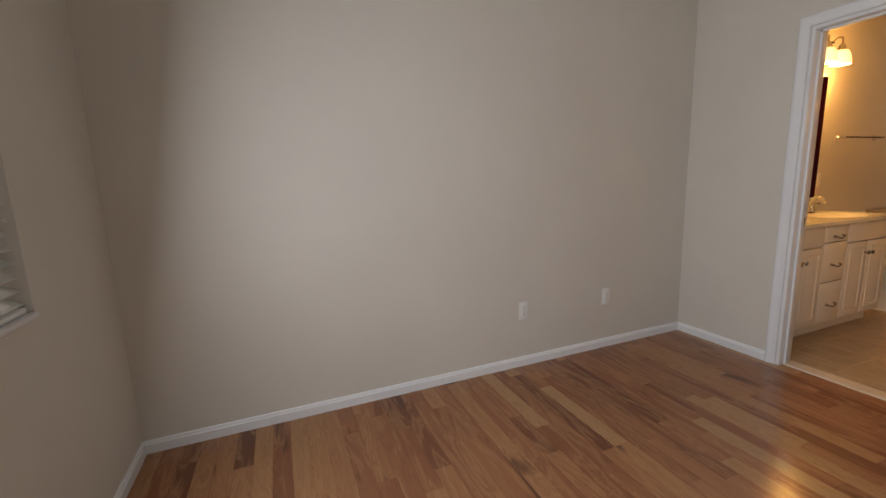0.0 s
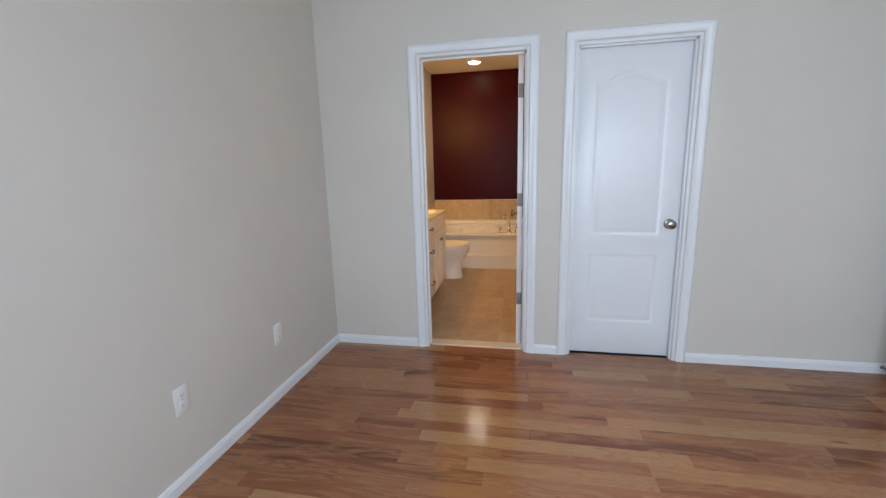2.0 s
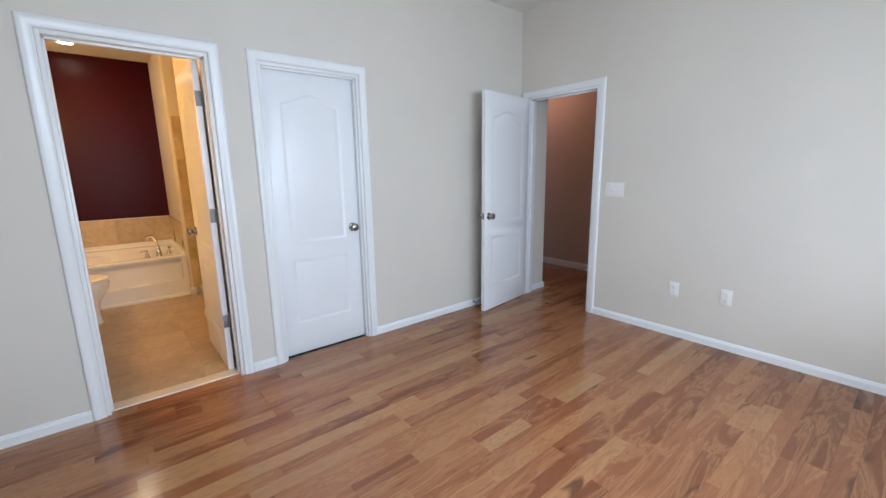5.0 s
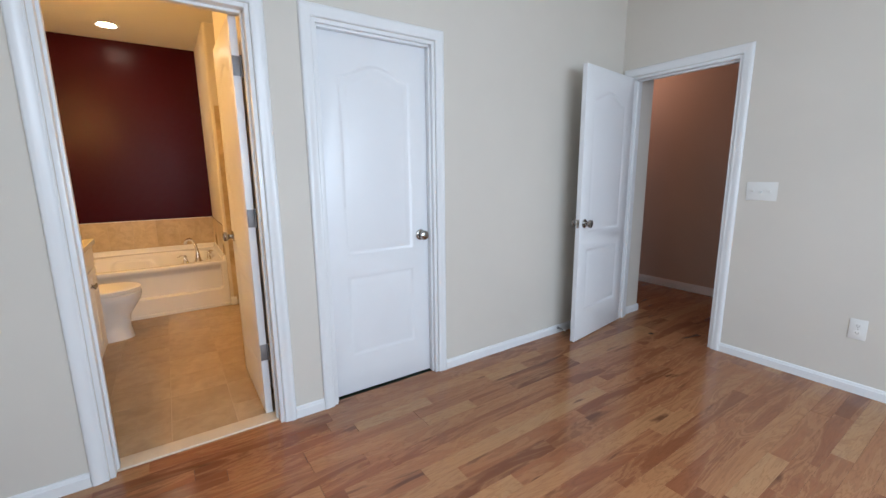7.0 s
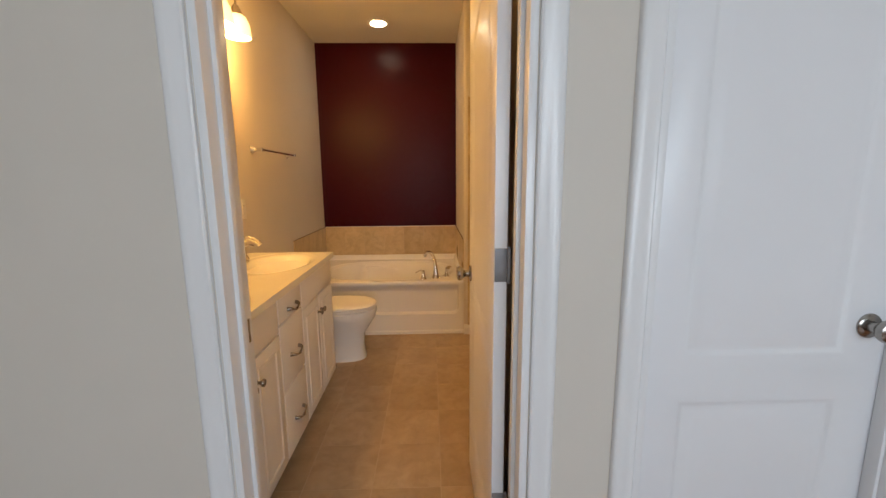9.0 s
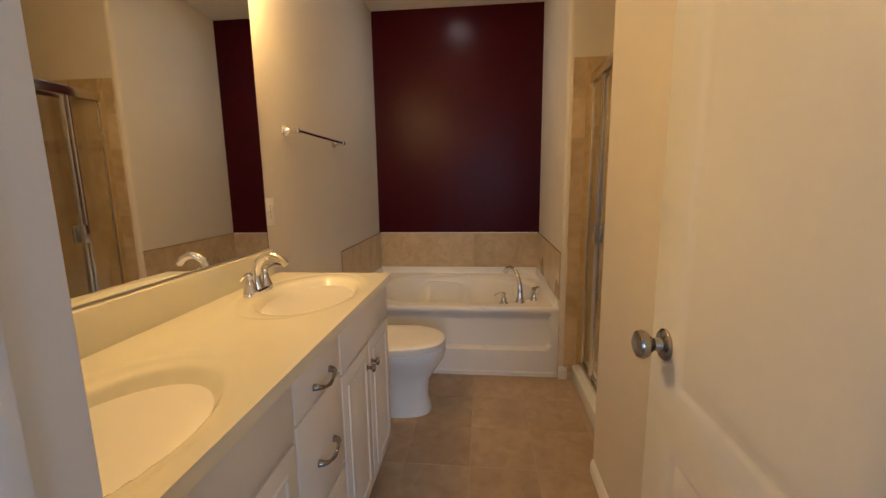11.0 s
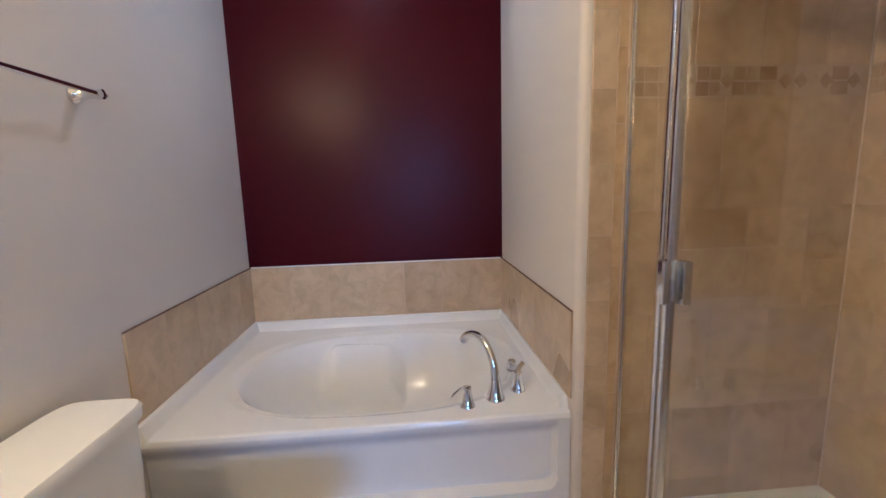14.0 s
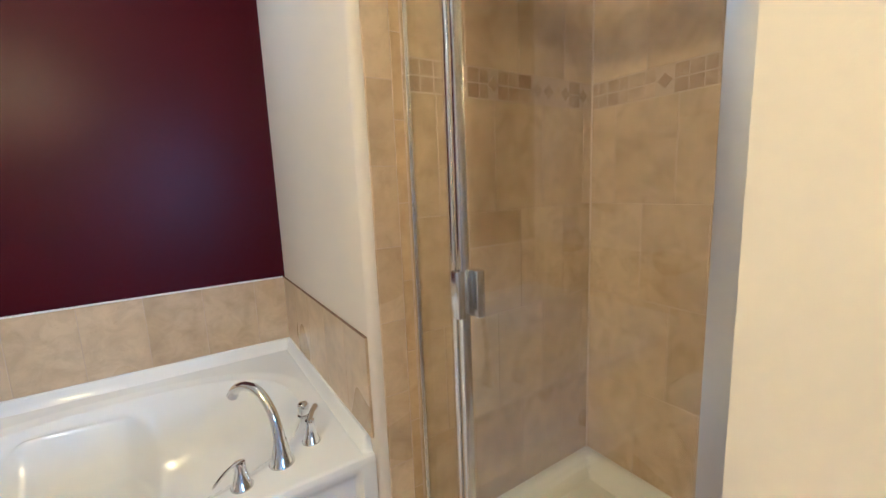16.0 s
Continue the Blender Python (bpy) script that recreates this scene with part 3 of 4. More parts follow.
def bar_pull(p, x, z):
    y = VF - 0.019
    pts = [(x - 0.052, y, z + 0.004, 0.0100), (x - 0.051, y - 0.008, z + 0.004, 0.0085), (x - 0.046, y - 0.017, z + 0.002, 0.0065), (x - 0.026, y - 0.021, z - 0.006, 0.0042), (x, y - 0.023, z - 0.010, 0.0055),
           (x + 0.026, y - 0.021, z - 0.006, 0.0042), (x + 0.046, y - 0.017, z + 0.002, 0.0065), (x + 0.051, y - 0.008, z + 0.004, 0.0085), (x + 0.052, y, z + 0.004, 0.0100)]
    part("pull", tube(smooth_path(pts, 4), 10), NICKEL, p, "curved nickel drawer pull")


front("false_panel", VX0 + 0.03, 3.684, 0.696, 0.836, False)
cup_knob(front("cabinet_door", VX0 + 0.03, 3.411, 0.112, 0.688, True), 3.385, 0.60)
cup_knob(front("cabinet_door", 3.417, 3.684, 0.112, 0.688, True), 3.447, 0.60)
for z0, z1 in ((0.722, 0.836), (0.424, 0.714), (0.112, 0.416)):
    bar_pull(front("drawer", 3.692, 3.981, z0, z1, False), 3.848, (z0 + z1) / 2 - 0.022)
front("false_panel", 3.989, 4.566, 0.696, 0.836, False)
cup_knob(front("cabinet_door", 3.989, 4.272, 0.112, 0.688, True), 4.244, 0.60)
cup_knob(front("cabinet_door", 4.278, 4.566, 0.112, 0.688, True), 4.302, 0.60)

SINKS = ((3.43, 1.845), (4.283, 1.845))
CT = 0.873


def counter_height(x, y):
    z = CT
    for cx, cy in SINKS:
        ring = math.hypot((x - cx) / 0.315, (y - cy - 0.01) / 0.215)
        z -= 0.0030 * (1 - ease(0.945, 1.0, ring))
        e = math.hypot((x - cx) / 0.250, (y - cy + 0.010) / 0.166)
        if e < 1.12:
            z -= 0.006 * (1 - ease(0.95, 1.12, e))
        if e < 1:
            z -= 0.155 * (1 - e ** 2.1) ** 1.2
    return z


top = thing("countertop", Matrix(), "cream cultured marble vanity top with two moulded oval basins", "countertop")
part("worktop", field(VX0 + 0.002, 4.596, 1.606, BN - 0.022, 0.0075, counter_height, 0.842), MARBLE, top)
part("backsplash", box(VX0 + 0.002, 4.56, BN - 0.024, BN - 0.002, CT - 0.03, 0.984, 0.005), MARBLE, top)
for cx, cy in SINKS:
    part("drain", turned(lathe([(0.024, 0), (0.024, 0.003), (0.019, 0.004), (0.008, 0.002), (0.001, 0.002)]), Matrix.Translation((cx, cy, CT - 0.164))), CHROME, top)


def lever(parent, x, y, z, turn, size=1.0):
    """A flared handle with a flat curved lever that points along +x before it is turned."""
    m = Matrix.Translation((x, y, z)) @ Matrix.Rotation(radians(turn), 4, "Z") @ Matrix.Scale(size, 4)
    h = part("handle", turned(lathe([(0.026, 0), (0.026, 0.004), (0.022, 0.010), (0.0165, 0.030), (0.0125, 0.052), (0.0135, 0.060), (0.0125, 0.066), (0.004, 0.068)]), m), CHROME, parent, "flared chrome tap handle")
    part("lever", turned(tube(smooth_path([(-0.006, 0, 0.064, 0.009), (0.012, 0, 0.070, 0.0085), (0.04, 0, 0.0735, 0.008), (0.068, 0, 0.069, 0.0095), (0.084, 0, 0.064, 0.006)], 5), 12, 0.42), m), CHROME, h)


def sink_faucet(cx):
    f = thing("sink_faucet", Matrix.Translation((cx, 2.035, CT - 0.004)), "polished chrome two-handle faucet on the vanity top", "faucet", "vanity faucets")
    part("base_plate", loft([oval(0, 0, 0.082, 0.027, 0, 40, 3), oval(0, 0, 0.080, 0.026, 0.010, 40, 3), oval(0, 0, 0.072, 0.020, 0.015, 40, 3)]), CHROME, f)
    lever(f, -0.051, 0, 0.012, 195)
    lever(f, 0.051, 0, 0.012, -15)
    pts = [(0, 0, 0.010, 0.020), (0, 0.004, 0.045, 0.0165), (0, 0.002, 0.085, 0.0145), (0, -0.018, 0.122, 0.0135), (0, -0.055, 0.138, 0.013), (0, -0.092, 0.125, 0.013), (0, -0.115, 0.103, 0.0135)]
    part("spout", tube(smooth_path(pts, 6), 18), CHROME, f, "arched chrome spout")
    part("lift_rod", tube([(0, 0.022, 0.012, 0.0025), (0, 0.022, 0.065, 0.0025), (0, 0.022, 0.068, 0.0055), (0, 0.022, 0.078, 0.005)], 10), CHROME, f)


sink_faucet(SINKS[0][0])
sink_faucet(SINKS[1][0])

mir = thing("wall_mirror", Matrix(), "large frameless mirror above the vanity backsplash", "mirror")
part("glass", box(VX0 + 0.02, 4.550, BN - 0.008, BN - 0.002, 0.992, 2.015), MIRROR, mir)
part("edge", box(4.5502, 4.5522, BN - 0.0085, BN - 0.002, 0.992, 2.015), DARK, mir)

vl = thing("vanity_light", Matrix(), "nickel three-lamp vanity light with frosted glass shades, lit", "wall lamp")
part("backplate", turned(loft([oval(0, 0, 0.10, 0.055, 0), oval(0, 0, 0.098, 0.053, 0.012), oval(0, 0, 0.07, 0.03, 0.022)]), Matrix.Translation((4.26, BN - 0.001, 2.27)) @ Matrix.Rotation(radians(90), 4, "X")), NICKEL, vl)
part("bar", tube([(4.03, BN - 0.05, 2.27, 0.009), (4.49, BN - 0.05, 2.27, 0.009)]), NICKEL, vl)
part("stem", tube([(4.26, BN - 0.01, 2.27, 0.010), (4.26, BN - 0.05, 2.27, 0.010)]), NICKEL, vl)
for i in range(3):
    x = 4.06 + 0.2 * i
    part("arm", tube(smooth_path([(x, BN - 0.05, 2.27, 0.006), (x, BN - 0.085, 2.295, 0.006), (x, BN - 0.118, 2.285, 0.006), (x, BN - 0.12, 2.235, 0.006)], 5), 10), NICKEL, vl)
    part("socket_cup", turned(lathe([(0.010, 0.05), (0.016, 0.045), (0.026, 0.02), (0.034, 0.0), (0.030, -0.004)]), Matrix.Translation((x, BN - 0.12, 2.190))), NICKEL, vl)
    sh = lathe([(0.028, 0.0), (0.045, -0.012), (0.060, -0.045), (0.066, -0.085), (0.068, -0.115), (0.0655, -0.115), (0.0635, -0.085), (0.0575, -0.046), (0.043, -0.015), (0.024, -0.004)], 28)
    s = part("shade", turned(sh, Matrix.Translation((x, BN - 0.12, 2.192))), SHADE, vl, "frosted bell glass shade, lit")
    s.visible_shadow = False

bar = thing("towel_bar", Matrix(), "chrome towel bar on the bathroom wall", "towel bar")
part("rail", tube([(4.765, BN - 0.065, 1.512, 0.0075), (5.438, BN - 0.065, 1.512, 0.0075)], 14), CHROME, bar)
for x in (4.785, 5.418):
    p = part("post", turned(lathe([(0.027, 0), (0.027, 0.005), (0.021, 0.012), (0.013, 0.030), (0.011, 0.052), (0.0135, 0.058), (0.0135, 0.074), (0.006, 0.078)]), Matrix.Translation((x, BN, 1.512)) @ Matrix.Rotation(radians(90), 4, "X")), CHROME, bar)

# ---------------------------------------------------------------- toilet
wc = thing("toilet", pose(5.005, 0, 0), "white porcelain toilet with closed lid beside the tub", "toilet")
prof = [(0.0, 1.735, 0.118, 0.240, 3), (0.02, 1.735, 0.116, 0.236, 3), (0.10, 1.735, 0.106, 0.225, 2.8), (0.19, 1.725, 0.112, 0.225, 2.5), (0.26, 1.700, 0.140, 0.245, 2.3), (0.31, 1.680, 0.165, 0.258, 2.2), (0.35, 1.672, 0.180, 0.262, 2.15), (0.378, 1.672, 0.183, 0.264, 2.15), (0.384, 1.672, 0.178, 0.258, 2.15)]
part("bowl", loft([oval(0, y, rx, ry, z, 48, pw) for z, y, rx, ry, pw in prof]), PORC, wc)
part("seat", loft([oval(0, 1.668, rx, ry, z, 48, 2.15) for z, rx, ry in ((0.386, 0.180, 0.250), (0.388, 0.185, 0.256), (0.399, 0.186, 0.258), (0.403, 0.182, 0.254))]), PLASTIC, wc)
part("lid", loft([oval(0, 1.668, rx, ry, z, 48, 2.15) for z, rx, ry in ((0.405, 0.182, 0.254), (0.407, 0.187, 0.259), (0.416, 0.187, 0.259), (0.422, 0.180, 0.252), (0.425, 0.150, 0.220), (0.426, 0.05, 0.10))]), PLASTIC, wc)
for x in (-0.07, 0.07):
    part("lid_hinge", box(x - 0.02, x + 0.02, 1.895, 1.925, 0.385, 0.425, 0.006), PLASTIC, wc)
part("shelf", box(-0.115, 0.115, 1.86, 2.10, 0.25, 0.392, 0.03, seg=3), PORC, wc)
part("tank", loft([oval(0, 2.025, rx, ry, z, 48, 6) for z, rx, ry in ((0.392, 0.165, 0.082), (0.40, 0.180, 0.090), (0.50, 0.190, 0.094), (0.694, 0.196, 0.096))]), PORC, wc)
part("tank_lid", loft([oval(0, 2.022, rx, ry, z, 48, 6) for z, rx, ry in ((0.695, 0.196, 0.097), (0.697, 0.205, 0.104), (0.722, 0.206, 0.105), (0.731, 0.200, 0.099), (0.733, 0.10, 0.05))]), PORC, wc)
part("flush_lever", tube(smooth_path([(-0.135, 1.93, 0.64, 0.010), (-0.135, 1.915, 0.64, 0.008), (-0.115, 1.908, 0.638, 0.006), (-0.07, 1.908, 0.632, 0.007)], 4), 10), CHROME, wc)
part("bolt_cap", turned(lathe([(0.013, 0), (0.012, 0.008), (0.004, 0.012)], 14), Matrix.Translation((0.135, 1.80, 0))), PLASTIC, wc)

# ---------------------------------------------------------------- bathtub
TX0, TX1, TY0, TY1 = 5.430, BX - 0.002, 0.724, BN - 0.002
DZ = 0.464


def tub_height(x, y):
    z = DZ
    wallside = max(ease(TX1 - 0.035, TX1 - 0.015, x), ease(TY1 - 0.035, TY1 - 0.015, y), ease(TY0 + 0.030, TY0 + 0.012, y) * ease(TX0 + 0.02, TX0 + 0.04, x)) if x > TX0 + 0.01 else 0
    z += 0.050 * wallside
    front_edge = max(0.0, 0.016 - (x - TX0))
    if front_edge > 0:
        z -= 0.016 - math.sqrt(max(0, 0.016 ** 2 - front_edge ** 2))
    cx, cy = 5.925, 1.405
    u, v = (x - cx) / 0.395, (y - cy) / 0.575
    p = 2.5
    e = (abs(u) ** p + abs(v) ** p) ** (1 / p)
    z -= 0.012 * (1 - ease(1.0, 1.10, e))
    if e < 1.0:
        steep = 5.4 - 2.0 * ease(-0.3, 0.9, v)
        z -= 0.335 * (1 - e ** steep) ** 1.18
        z += 0.095 * ease(0.46, 0.60, abs(u)) * ease(0.40, 0.22, abs(v - 0.20)) * ease(0.985, 0.86, e)
    return z


tub = thing("bathtub", Matrix(), "white acrylic alcove soaking tub with a stepped front panel", "bathtub")
part("basin", field(TX0, TX1, TY0, TY1, 0.0062, tub_height, DZ - 0.02), ACRYL, tub)


def apron_depth(y, z):
    """How far the tub front stands back: a sunk panel over a ledge, with a rounded lower corner."""
    corner = 0.045
    across, up = y - (TY0 + 0.045), z - 0.178
    dist = min(across, up)
    if across < corner and up < corner:
        dist = corner - math.hypot(corner - across, corner - up)
    sunk = 0.040 * ease(-0.002, 0.006, dist) * ease(DZ - 0.021, DZ - 0.095, z)
    return sunk + (-0.007 if z < 0.028 else 0.002)


front_skin = field(0.0, DZ - 0.020, TY0, TY1, 0.006, lambda z, y: apron_depth(y, z), 0.10)
for v in front_skin.verts:
    v.co = (TX0 + v.co.z, v.co.y, v.co.x)
part("front_panel", front_skin, ACRYL, tub)
part("drain", turned(lathe([(0.032, 0), (0.032, 0.003), (0.024, 0.005), (0.006, 0.005)]), Matrix.Translation((5.98, 1.25, 0.10))), CHROME, tub)
tf = thing("tub_faucet", Matrix.Translation((5.558, 0.958, DZ - 0.002)), "polished chrome deck-mounted tub faucet with two handles", "faucet")
part("spout_base", lathe([(0.036, 0), (0.036, 0.005), (0.030, 0.014), (0.023, 0.045), (0.018, 0.075)]), CHROME, tf)
pts = [(0, 0, 0.05, 0.020), (0.006, 0.003, 0.11, 0.0155), (0.022, 0.012, 0.162, 0.0135), (0.058, 0.032, 0.204, 0.0135), (0.105, 0.058, 0.212, 0.0135), (0.145, 0.082, 0.194, 0.015), (0.163, 0.094, 0.168, 0.0165)]
part("spout", tube(smooth_path(pts, 7), 20), CHROME, tf, "tall arched chrome spout")
lever(tf, -0.037, 0.109, 0, 135, 1.10)
lever(tf, 0.052, -0.098, 0, -30, 1.10)
# Capped chrome control, likely a diverter, standing on the tub deck.
dv = thing("tub_deck_cap", pose(5.78, 0.840, DZ - 0.004), "small chrome capped control on the tub ledge", "tap")
part("base", lathe([(0.021, 0), (0.021, 0.004), (0.017, 0.006)], 20), CHROME, dv)
part("cap", lathe([(0.016, 0.006), (0.019, 0.010), (0.019, 0.040), (0.015, 0.046), (0.003, 0.047)], 20), CHROME, dv)

# ---------------------------------------------------------------- shower
pan = thing("shower_pan", Matrix(), "white acrylic shower base with a raised curb", "shower base")


def pan_height(x, y):
    edge = min(x - SX0, SX1 - x, y - SY0)
    z = 0.045 + 0.078 * (1 - ease(0.03, 0.075, edge))
    return max(z, 0.045 + 0.055 * ease(0.47, 0.52, y))


part("base", field(SX0 + 0.002, SX1 - 0.002, SY0 + 0.002, 0.555, 0.0125, pan_height, 0.0), ACRYL, pan)
part("curb", box(SX0 + 0.001, SX1 - 0.001, 0.555, 0.640, 0.0, 0.100, 0.010, seg=3), ACRYL, pan)
part("drain", turned(lathe([(0.05, 0), (0.05, 0.003), (0.01, 0.004)]), Matrix.Translation((4.98, 0.15, 0.0455))), CHROME, pan)
GY = 0.572
ST = 1.83
sh = thing("shower_enclosure", Matrix(), "framed glass shower enclosure with bright metal profiles", "shower door")
part("sill_track", box(SX0 + 0.002, SX1 - 0.002, GY - 0.022, GY + 0.022, 0.098, 0.122, 0.004), ALU, sh)
part("header", box(SX0 + 0.002, SX1 - 0.002, GY - 0.022, GY + 0.022, ST - 0.02, ST + 0.035, 0.004), ALU, sh)
part("jamb", box(SX0 + 0.002, 4.630, GY - 0.020, GY + 0.028, 0.122, ST - 0.02, 0.002), SATIN, sh, "wide satin metal jamb")
part("jamb", box(SX1 - 0.020, SX1 - 0.0085, GY - 0.008, GY + 0.010, 0.122, ST - 0.02, 0.004), ALU, sh)
fx = part("fixed_panel", box(5.212, SX1 - 0.020, GY - 0.003, GY + 0.003, 0.124, ST - 0.02), GLASS, sh)
fx.visible_shadow = False
part("post", box(5.188, 5.212, GY - 0.014, GY + 0.016, 0.122, ST - 0.02, 0.005), ALU, fx)
dr = part("door_glass", box(4.634, 5.162, GY - 0.003, GY + 0.003, 0.150, ST - 0.045), GLASS, sh)
dr.visible_shadow = False
for n_, b in (("door_stile", (5.160, 5.182, GY - 0.013, GY + 0.016, 0.130, ST - 0.025)), ("door_rail", (4.634, 5.160, GY - 0.010, GY + 0.010, 0.130, 0.154)), ("door_rail", (4.634, 5.160, GY - 0.010, GY + 0.010, ST - 0.049, ST - 0.025))):
    part(n_, box(*b, 0.004), ALU, dr)
part("handle", box(5.146, 5.184, GY + 0.014, GY + 0.036, 0.920, 1.034, 0.004), ALU, dr, "short bright metal pull")
part("handle", box(5.130, 5.164, GY - 0.034, GY - 0.011, 0.920, 1.034, 0.004), ALU, dr)

dl = thing("ceiling_downlight", Matrix.Translation((5.95, 1.435, H_BATH)), "white recessed ceiling downlight, lit", "ceiling light")
part("trim_ring", lathe([(0.095, 0.0), (0.095, -0.004), (0.088, -0.008), (0.072, -0.004), (0.066, 0.002)], 40), PLASTIC, dl)
part("lens", lathe([(0.066, -0.001), (0.064, -0.006), (0.05, -0.009), (0.02, -0.011), (0.002, -0.011)], 32), LENS, dl, "glowing frosted lens")

# ---------------------------------------------------------------- pieces: wall tiles, floor tiles, planks


def piece_mesh(name, w, h, t, mat, bevel=0.0012):
    """A tile: across x, up z, front towards -y, its back at y = 0."""
    b = bevel
    rings = [[(-w / 2, 0, -h / 2), (w / 2, 0, -h / 2), (w / 2, 0, h / 2), (-w / 2, 0, h / 2)],
             [(-w / 2, -t + b, -h / 2), (w / 2, -t + b, -h / 2), (w / 2, -t + b, h / 2), (-w / 2, -t + b, h / 2)],
             [(-w / 2 + b, -t, -h / 2 + b), (w / 2 - b, -t, -h / 2 + b), (w / 2 - b, -t, h / 2 - b), (-w / 2 + b, -t, h / 2 - b)]]
    return mesh_of(name, loft(rings), mat)


MADE = {}


def piece(name, parent, w, h, t, mat, m):
    key = (name, round(w, 4), round(h, 4), mat.name)
    if key not in MADE:
        MADE[key] = piece_mesh(name, w, h, t, mat)
    o = new(name, MADE[key])
    o.parent = parent
    o.matrix_basis = m
    return o


J = 0.0022


def tiled(parent, origin, turn, width, rows, tw, shift=0.0, mat=WTILE, t=0.008):
    """Rows of tiles on a wall. origin: lower left as seen from the front; rows: (z0, z1) heights."""
    base = pose(*origin, 0, 0, turn)
    for r, (z0, z1) in enumerate(rows):
        x = -((shift * r) % 1.0) * tw
        while x < width - 0.004:
            a, b = max(x, 0.0), min(x + tw, width)
            if b - a > 0.012:
                piece("tile", parent, b - a - J, z1 - z0 - J, t, mat, base @ Matrix.Translation(((a + b) / 2, 0, (z0 + z1) / 2)))
            x += tw


SUR = thing("tub_surround", Matrix(), "single row of beige stone-look tiles above the bathtub", "tile surround")
tagged(SUR, kind="structure")
TT = 0.819
part("grout", box(BX - 0.007, BX - 0.0005, 0.723, BN - 0.001, DZ + 0.048, TT - 0.001), GROUT, SUR)
part("grout", box(5.455, BX - 0.005, BN - 0.007, BN - 0.0005, DZ + 0.048, TT - 0.001), GROUT, SUR)
part("grout", box(5.436, BX - 0.005, 0.7225, 0.729, DZ + 0.048, TT - 0.001), GROUT, SUR)
tiled(SUR, (BX, BN, 0), -90, BN - 0.722, [(DZ + 0.051, TT)], 0.2125)
tiled(SUR, (5.453, BN, 0), 0, BX - 5.453, [(DZ + 0.051, TT)], 0.2125)
tiled(SUR, (BX, 0.722, 0), 180, BX - 5.434, [(DZ + 0.051, TT)], 0.2125)
part("edge_strip", box(BX - 0.012, BX - 0.001, 0.733, BN - 0.011, TT, TT + 0.007, 0.002), TRIM, SUR)
part("caulk_line", box(5.453, BX - 0.012, BN - 0.0086, BN - 0.0005, TT, TT + 0.003, 0.001), CAULK, SUR)
part("caulk_line", box(5.434, BX - 0.012, 0.7225, 0.7306, TT, TT + 0.003, 0.001), CAULK, SUR)

SHT = thing("shower_tiling", Matrix(), "beige stone-look shower tiles with a mosaic band", "wall tiles")
tagged(SHT, kind="structure")
TOP = 1.955
part("grout", box(SX1 - 0.007, SX1 - 0.0005, SY0, 0.690, 0.05, TOP - 0.002), GROUT, SHT)
part("grout", box(SX0, SX1 - 0.005, SY0 + 0.0005, SY0 + 0.007, 0.05, TOP - 0.002), GROUT, SHT)
part("grout", box(SX0 + 0.0005, SX0 + 0.007, SY0 + 0.005, 0.60, 0.05, TOP - 0.002), GROUT, SHT)
LOW, HIGH = [(0.125, 0.465), (0.465, 0.805), (0.805, 1.145), (1.145, 1.485)], [(1.575, TOP)]
for org, turn, wd in (((SX1, 0.585, 0), -90, 0.585 - SY0), ((SX0, SY0, 0), 180, 0), ((SX0, SY0, 0), 90, 0.585 - SY0)):
    if wd:
        tiled(SHT, org, turn, wd, LOW, 0.212, 0.5)
        tiled(SHT, org, turn, wd, HIGH, 0.212, 0.5)
tiled(SHT, (SX1, SY0, 0), 180, SX1 - SX0, LOW, 0.215, 0.5)
tiled(SHT, (SX1, SY0, 0), 180, SX1 - SX0, HIGH, 0.215, 0.5)
part("corner_caulk", box(SX1 - 0.013, SX1 - 0.0075, SY0 + 0.0075, SY0 + 0.013, 0.12, TOP - 0.002, 0.002), STONE, SHT)
ZS = [0.105, 0.42, 0.642, 0.86, 1.07, 1.289, 1.51, 1.73, TOP]
tiled(SHT, (SX1, 0.692, 0), -90, 0.076, list(zip(ZS, ZS[1:])), 0.076)
tiled(SHT, (SX1, 0.616, 0), -90, 0.031, [(a - 0.1 if a > 0.2 else a, b - 0.1 if b < TOP else b) for a, b in zip(ZS, ZS[1:])], 0.031, 0, BULL, 0.0085)
rng = random.Random(5)
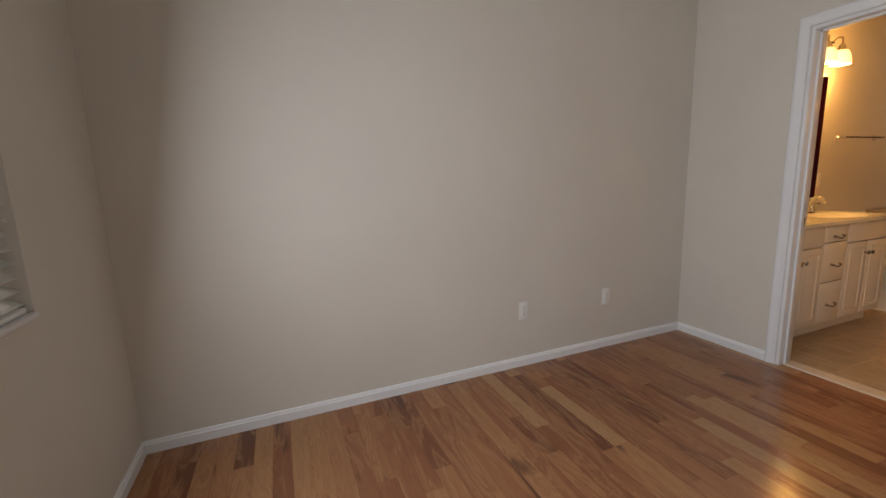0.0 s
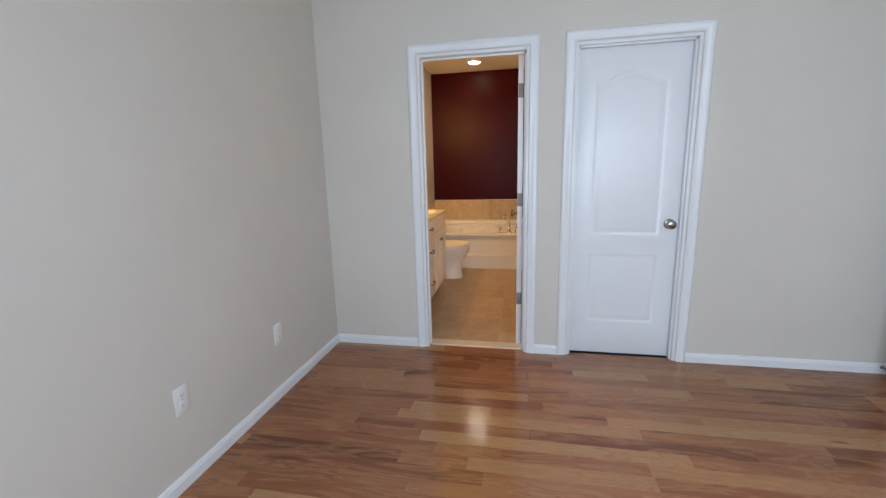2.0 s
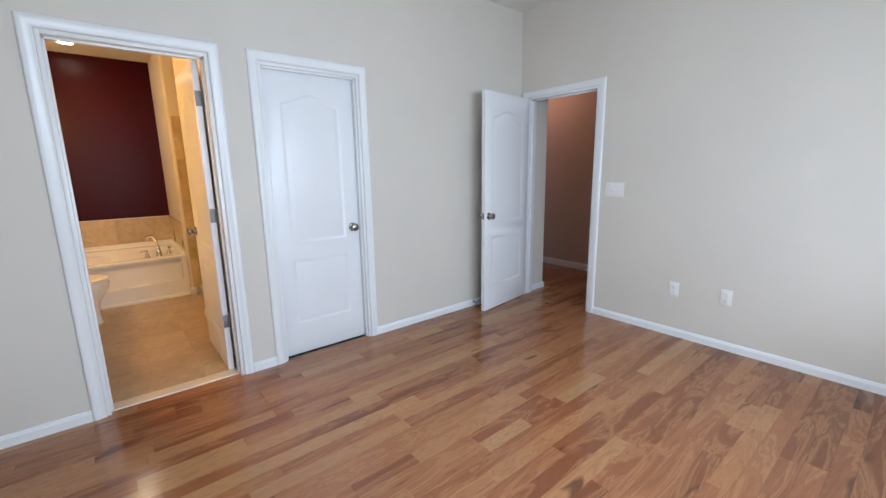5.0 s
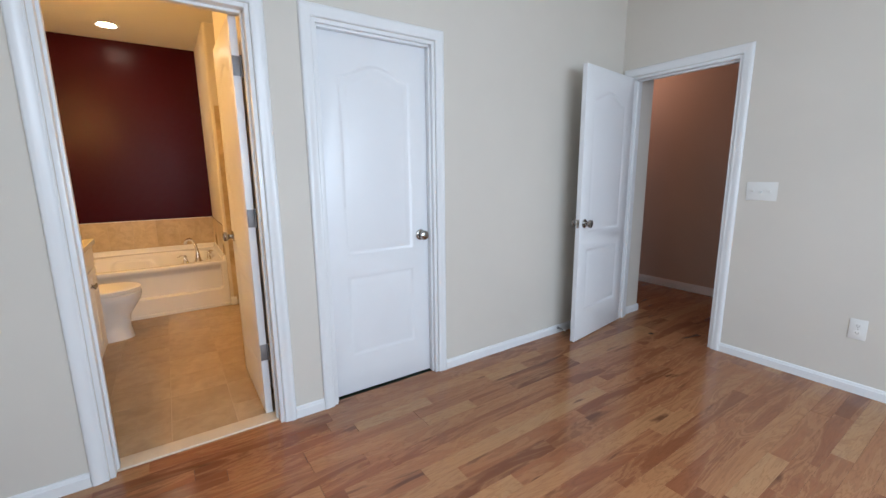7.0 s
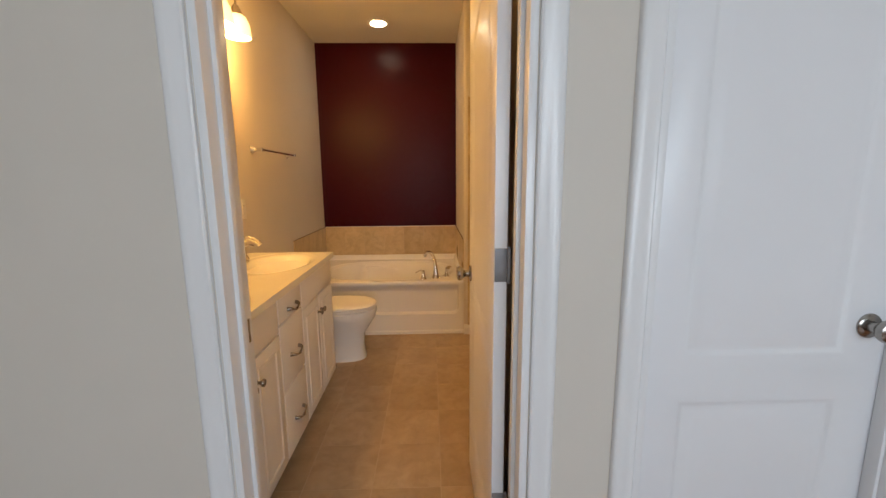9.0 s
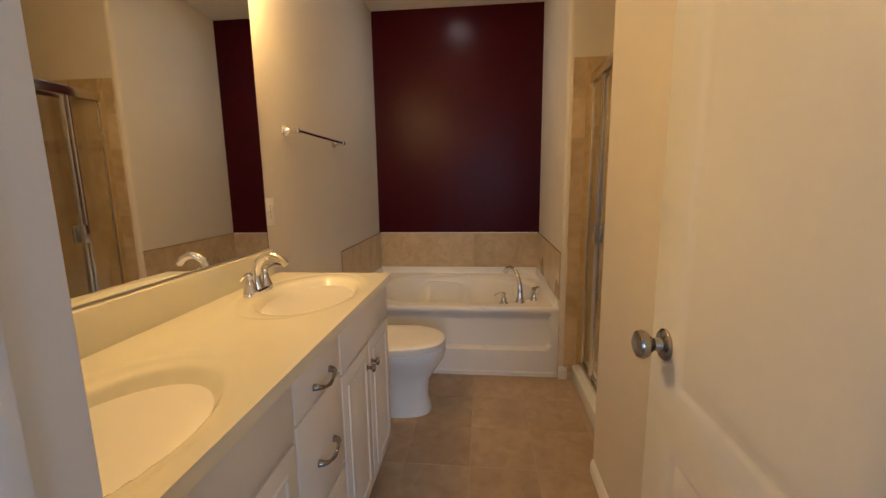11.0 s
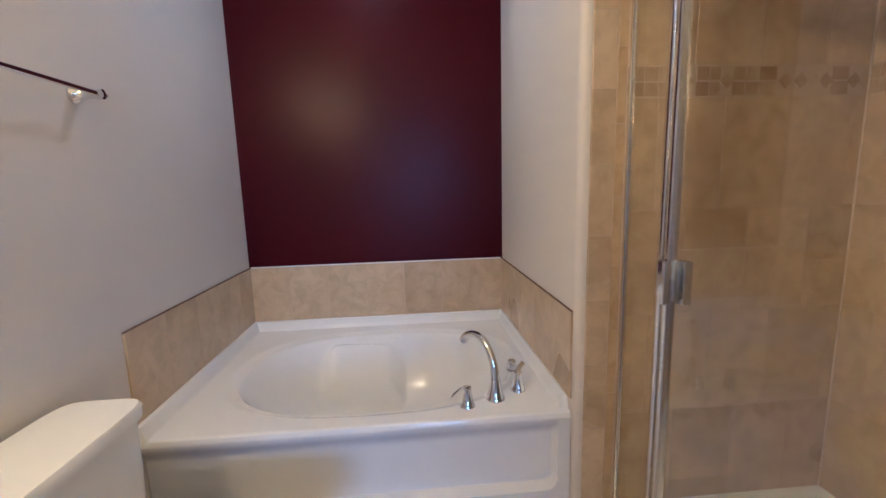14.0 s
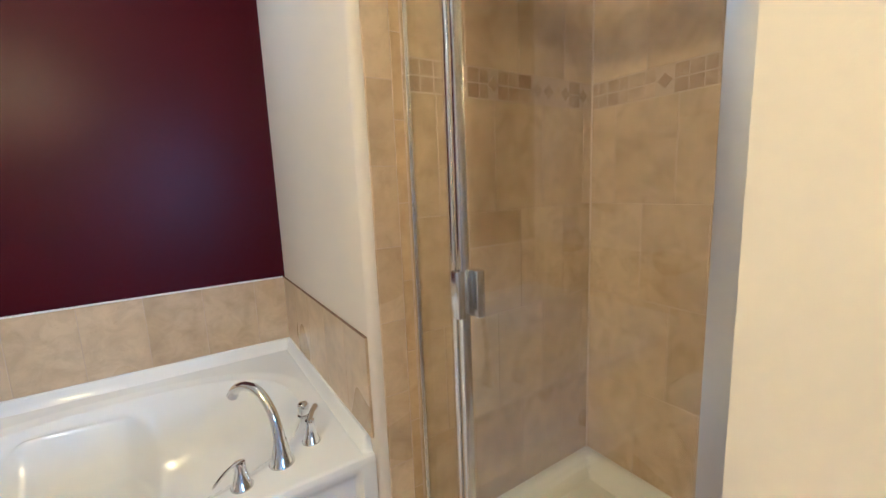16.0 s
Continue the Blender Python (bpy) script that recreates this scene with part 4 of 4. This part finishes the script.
for org, turn, wd in (((SX1, 0.585, 0), -90, 0.585 - SY0), ((SX1, SY0, 0), 180, SX1 - SX0), ((SX0, SY0, 0), 90, 0.585 - SY0)):
    base = pose(*org, 0, 0, turn)
    x = 0.0
    while x < wd - 0.03:
        w = rng.choice((0.036, 0.044, 0.058))
        if x + w > wd:
            w = wd - x
        if rng.random() < 0.22:
            m = base @ Matrix.Translation((x + w / 2, 0, 1.530)) @ Matrix.Rotation(radians(45), 4, "Y")
            piece("mosaic_chip", SHT, 0.034, 0.034, 0.0085, MOSAIC, m)
        else:
            for z0, z1 in ((1.487, 1.529), (1.531, 1.573)):
                piece("mosaic_chip", SHT, w - J, z1 - z0 - 0.002, 0.008, MOSAIC, base @ Matrix.Translation((x + w / 2, 0, (z0 + z1) / 2)))
        x += w

flat = Matrix.Rotation(radians(-90), 4, "X")
FT = 0.298
for i in range(9):
    for j in range(6):
        x0, x1 = max(3.045 + i * FT, XB + 0.014), min(3.045 + (i + 1) * FT, SX1 + 0.02)
        y0, y1 = max(0.668 + j * FT - 0.002, 0.668), min(0.668 + (j + 1) * FT - 0.002, BN)
        if x1 - x0 > 0.02 and y1 - y0 > 0.02:
            piece("tile", floor_bath, x1 - x0 - 0.004, y1 - y0 - 0.004, 0.006, FTILE, Matrix.Translation(((x0 + x1) / 2, (y0 + y1) / 2, -0.006)) @ flat)

rng = random.Random(11)
PW = 0.083
LENGTHS = (0.32, 0.45, 0.6, 0.8, 1.0, 1.25)
PLANK = {}
x = X_W
while x < X_E + 0.03:
    w = min(PW, X_E + 0.035 - x)
    y = Y_N - rng.uniform(0, 0.5) + 0.5
    low = -3.6 if x > 1.1 else Y_S
    while y > low:
        ln = rng.choice(LENGTHS)
        y1, y0 = min(y, Y_N), max(y - ln, low)
        y -= ln
        if y1 - y0 < 0.03:
            continue
        key = (round(w, 3), round(y1 - y0, 2))
        if key not in PLANK:
            lw, ll = w - 0.0004, y1 - y0 - 0.0004
            b = 0.0005
            PLANK[key] = mesh_of("plank", loft([[(-lw / 2, -ll / 2, -0.012), (lw / 2, -ll / 2, -0.012), (lw / 2, ll / 2, -0.012), (-lw / 2, ll / 2, -0.012)],
                                                [(-lw / 2, -ll / 2, -b), (lw / 2, -ll / 2, -b), (lw / 2, ll / 2, -b), (-lw / 2, ll / 2, -b)],
                                                [(-lw / 2 + b, -ll / 2 + b, 0), (lw / 2 - b, -ll / 2 + b, 0), (lw / 2 - b, ll / 2 - b, 0), (-lw / 2 + b, ll / 2 - b, 0)]]), WOOD)
        o = new("plank", PLANK[key])
        o.parent = floor
        o.location = (x + w / 2, (y0 + y1) / 2, 0.0)
    x += PW
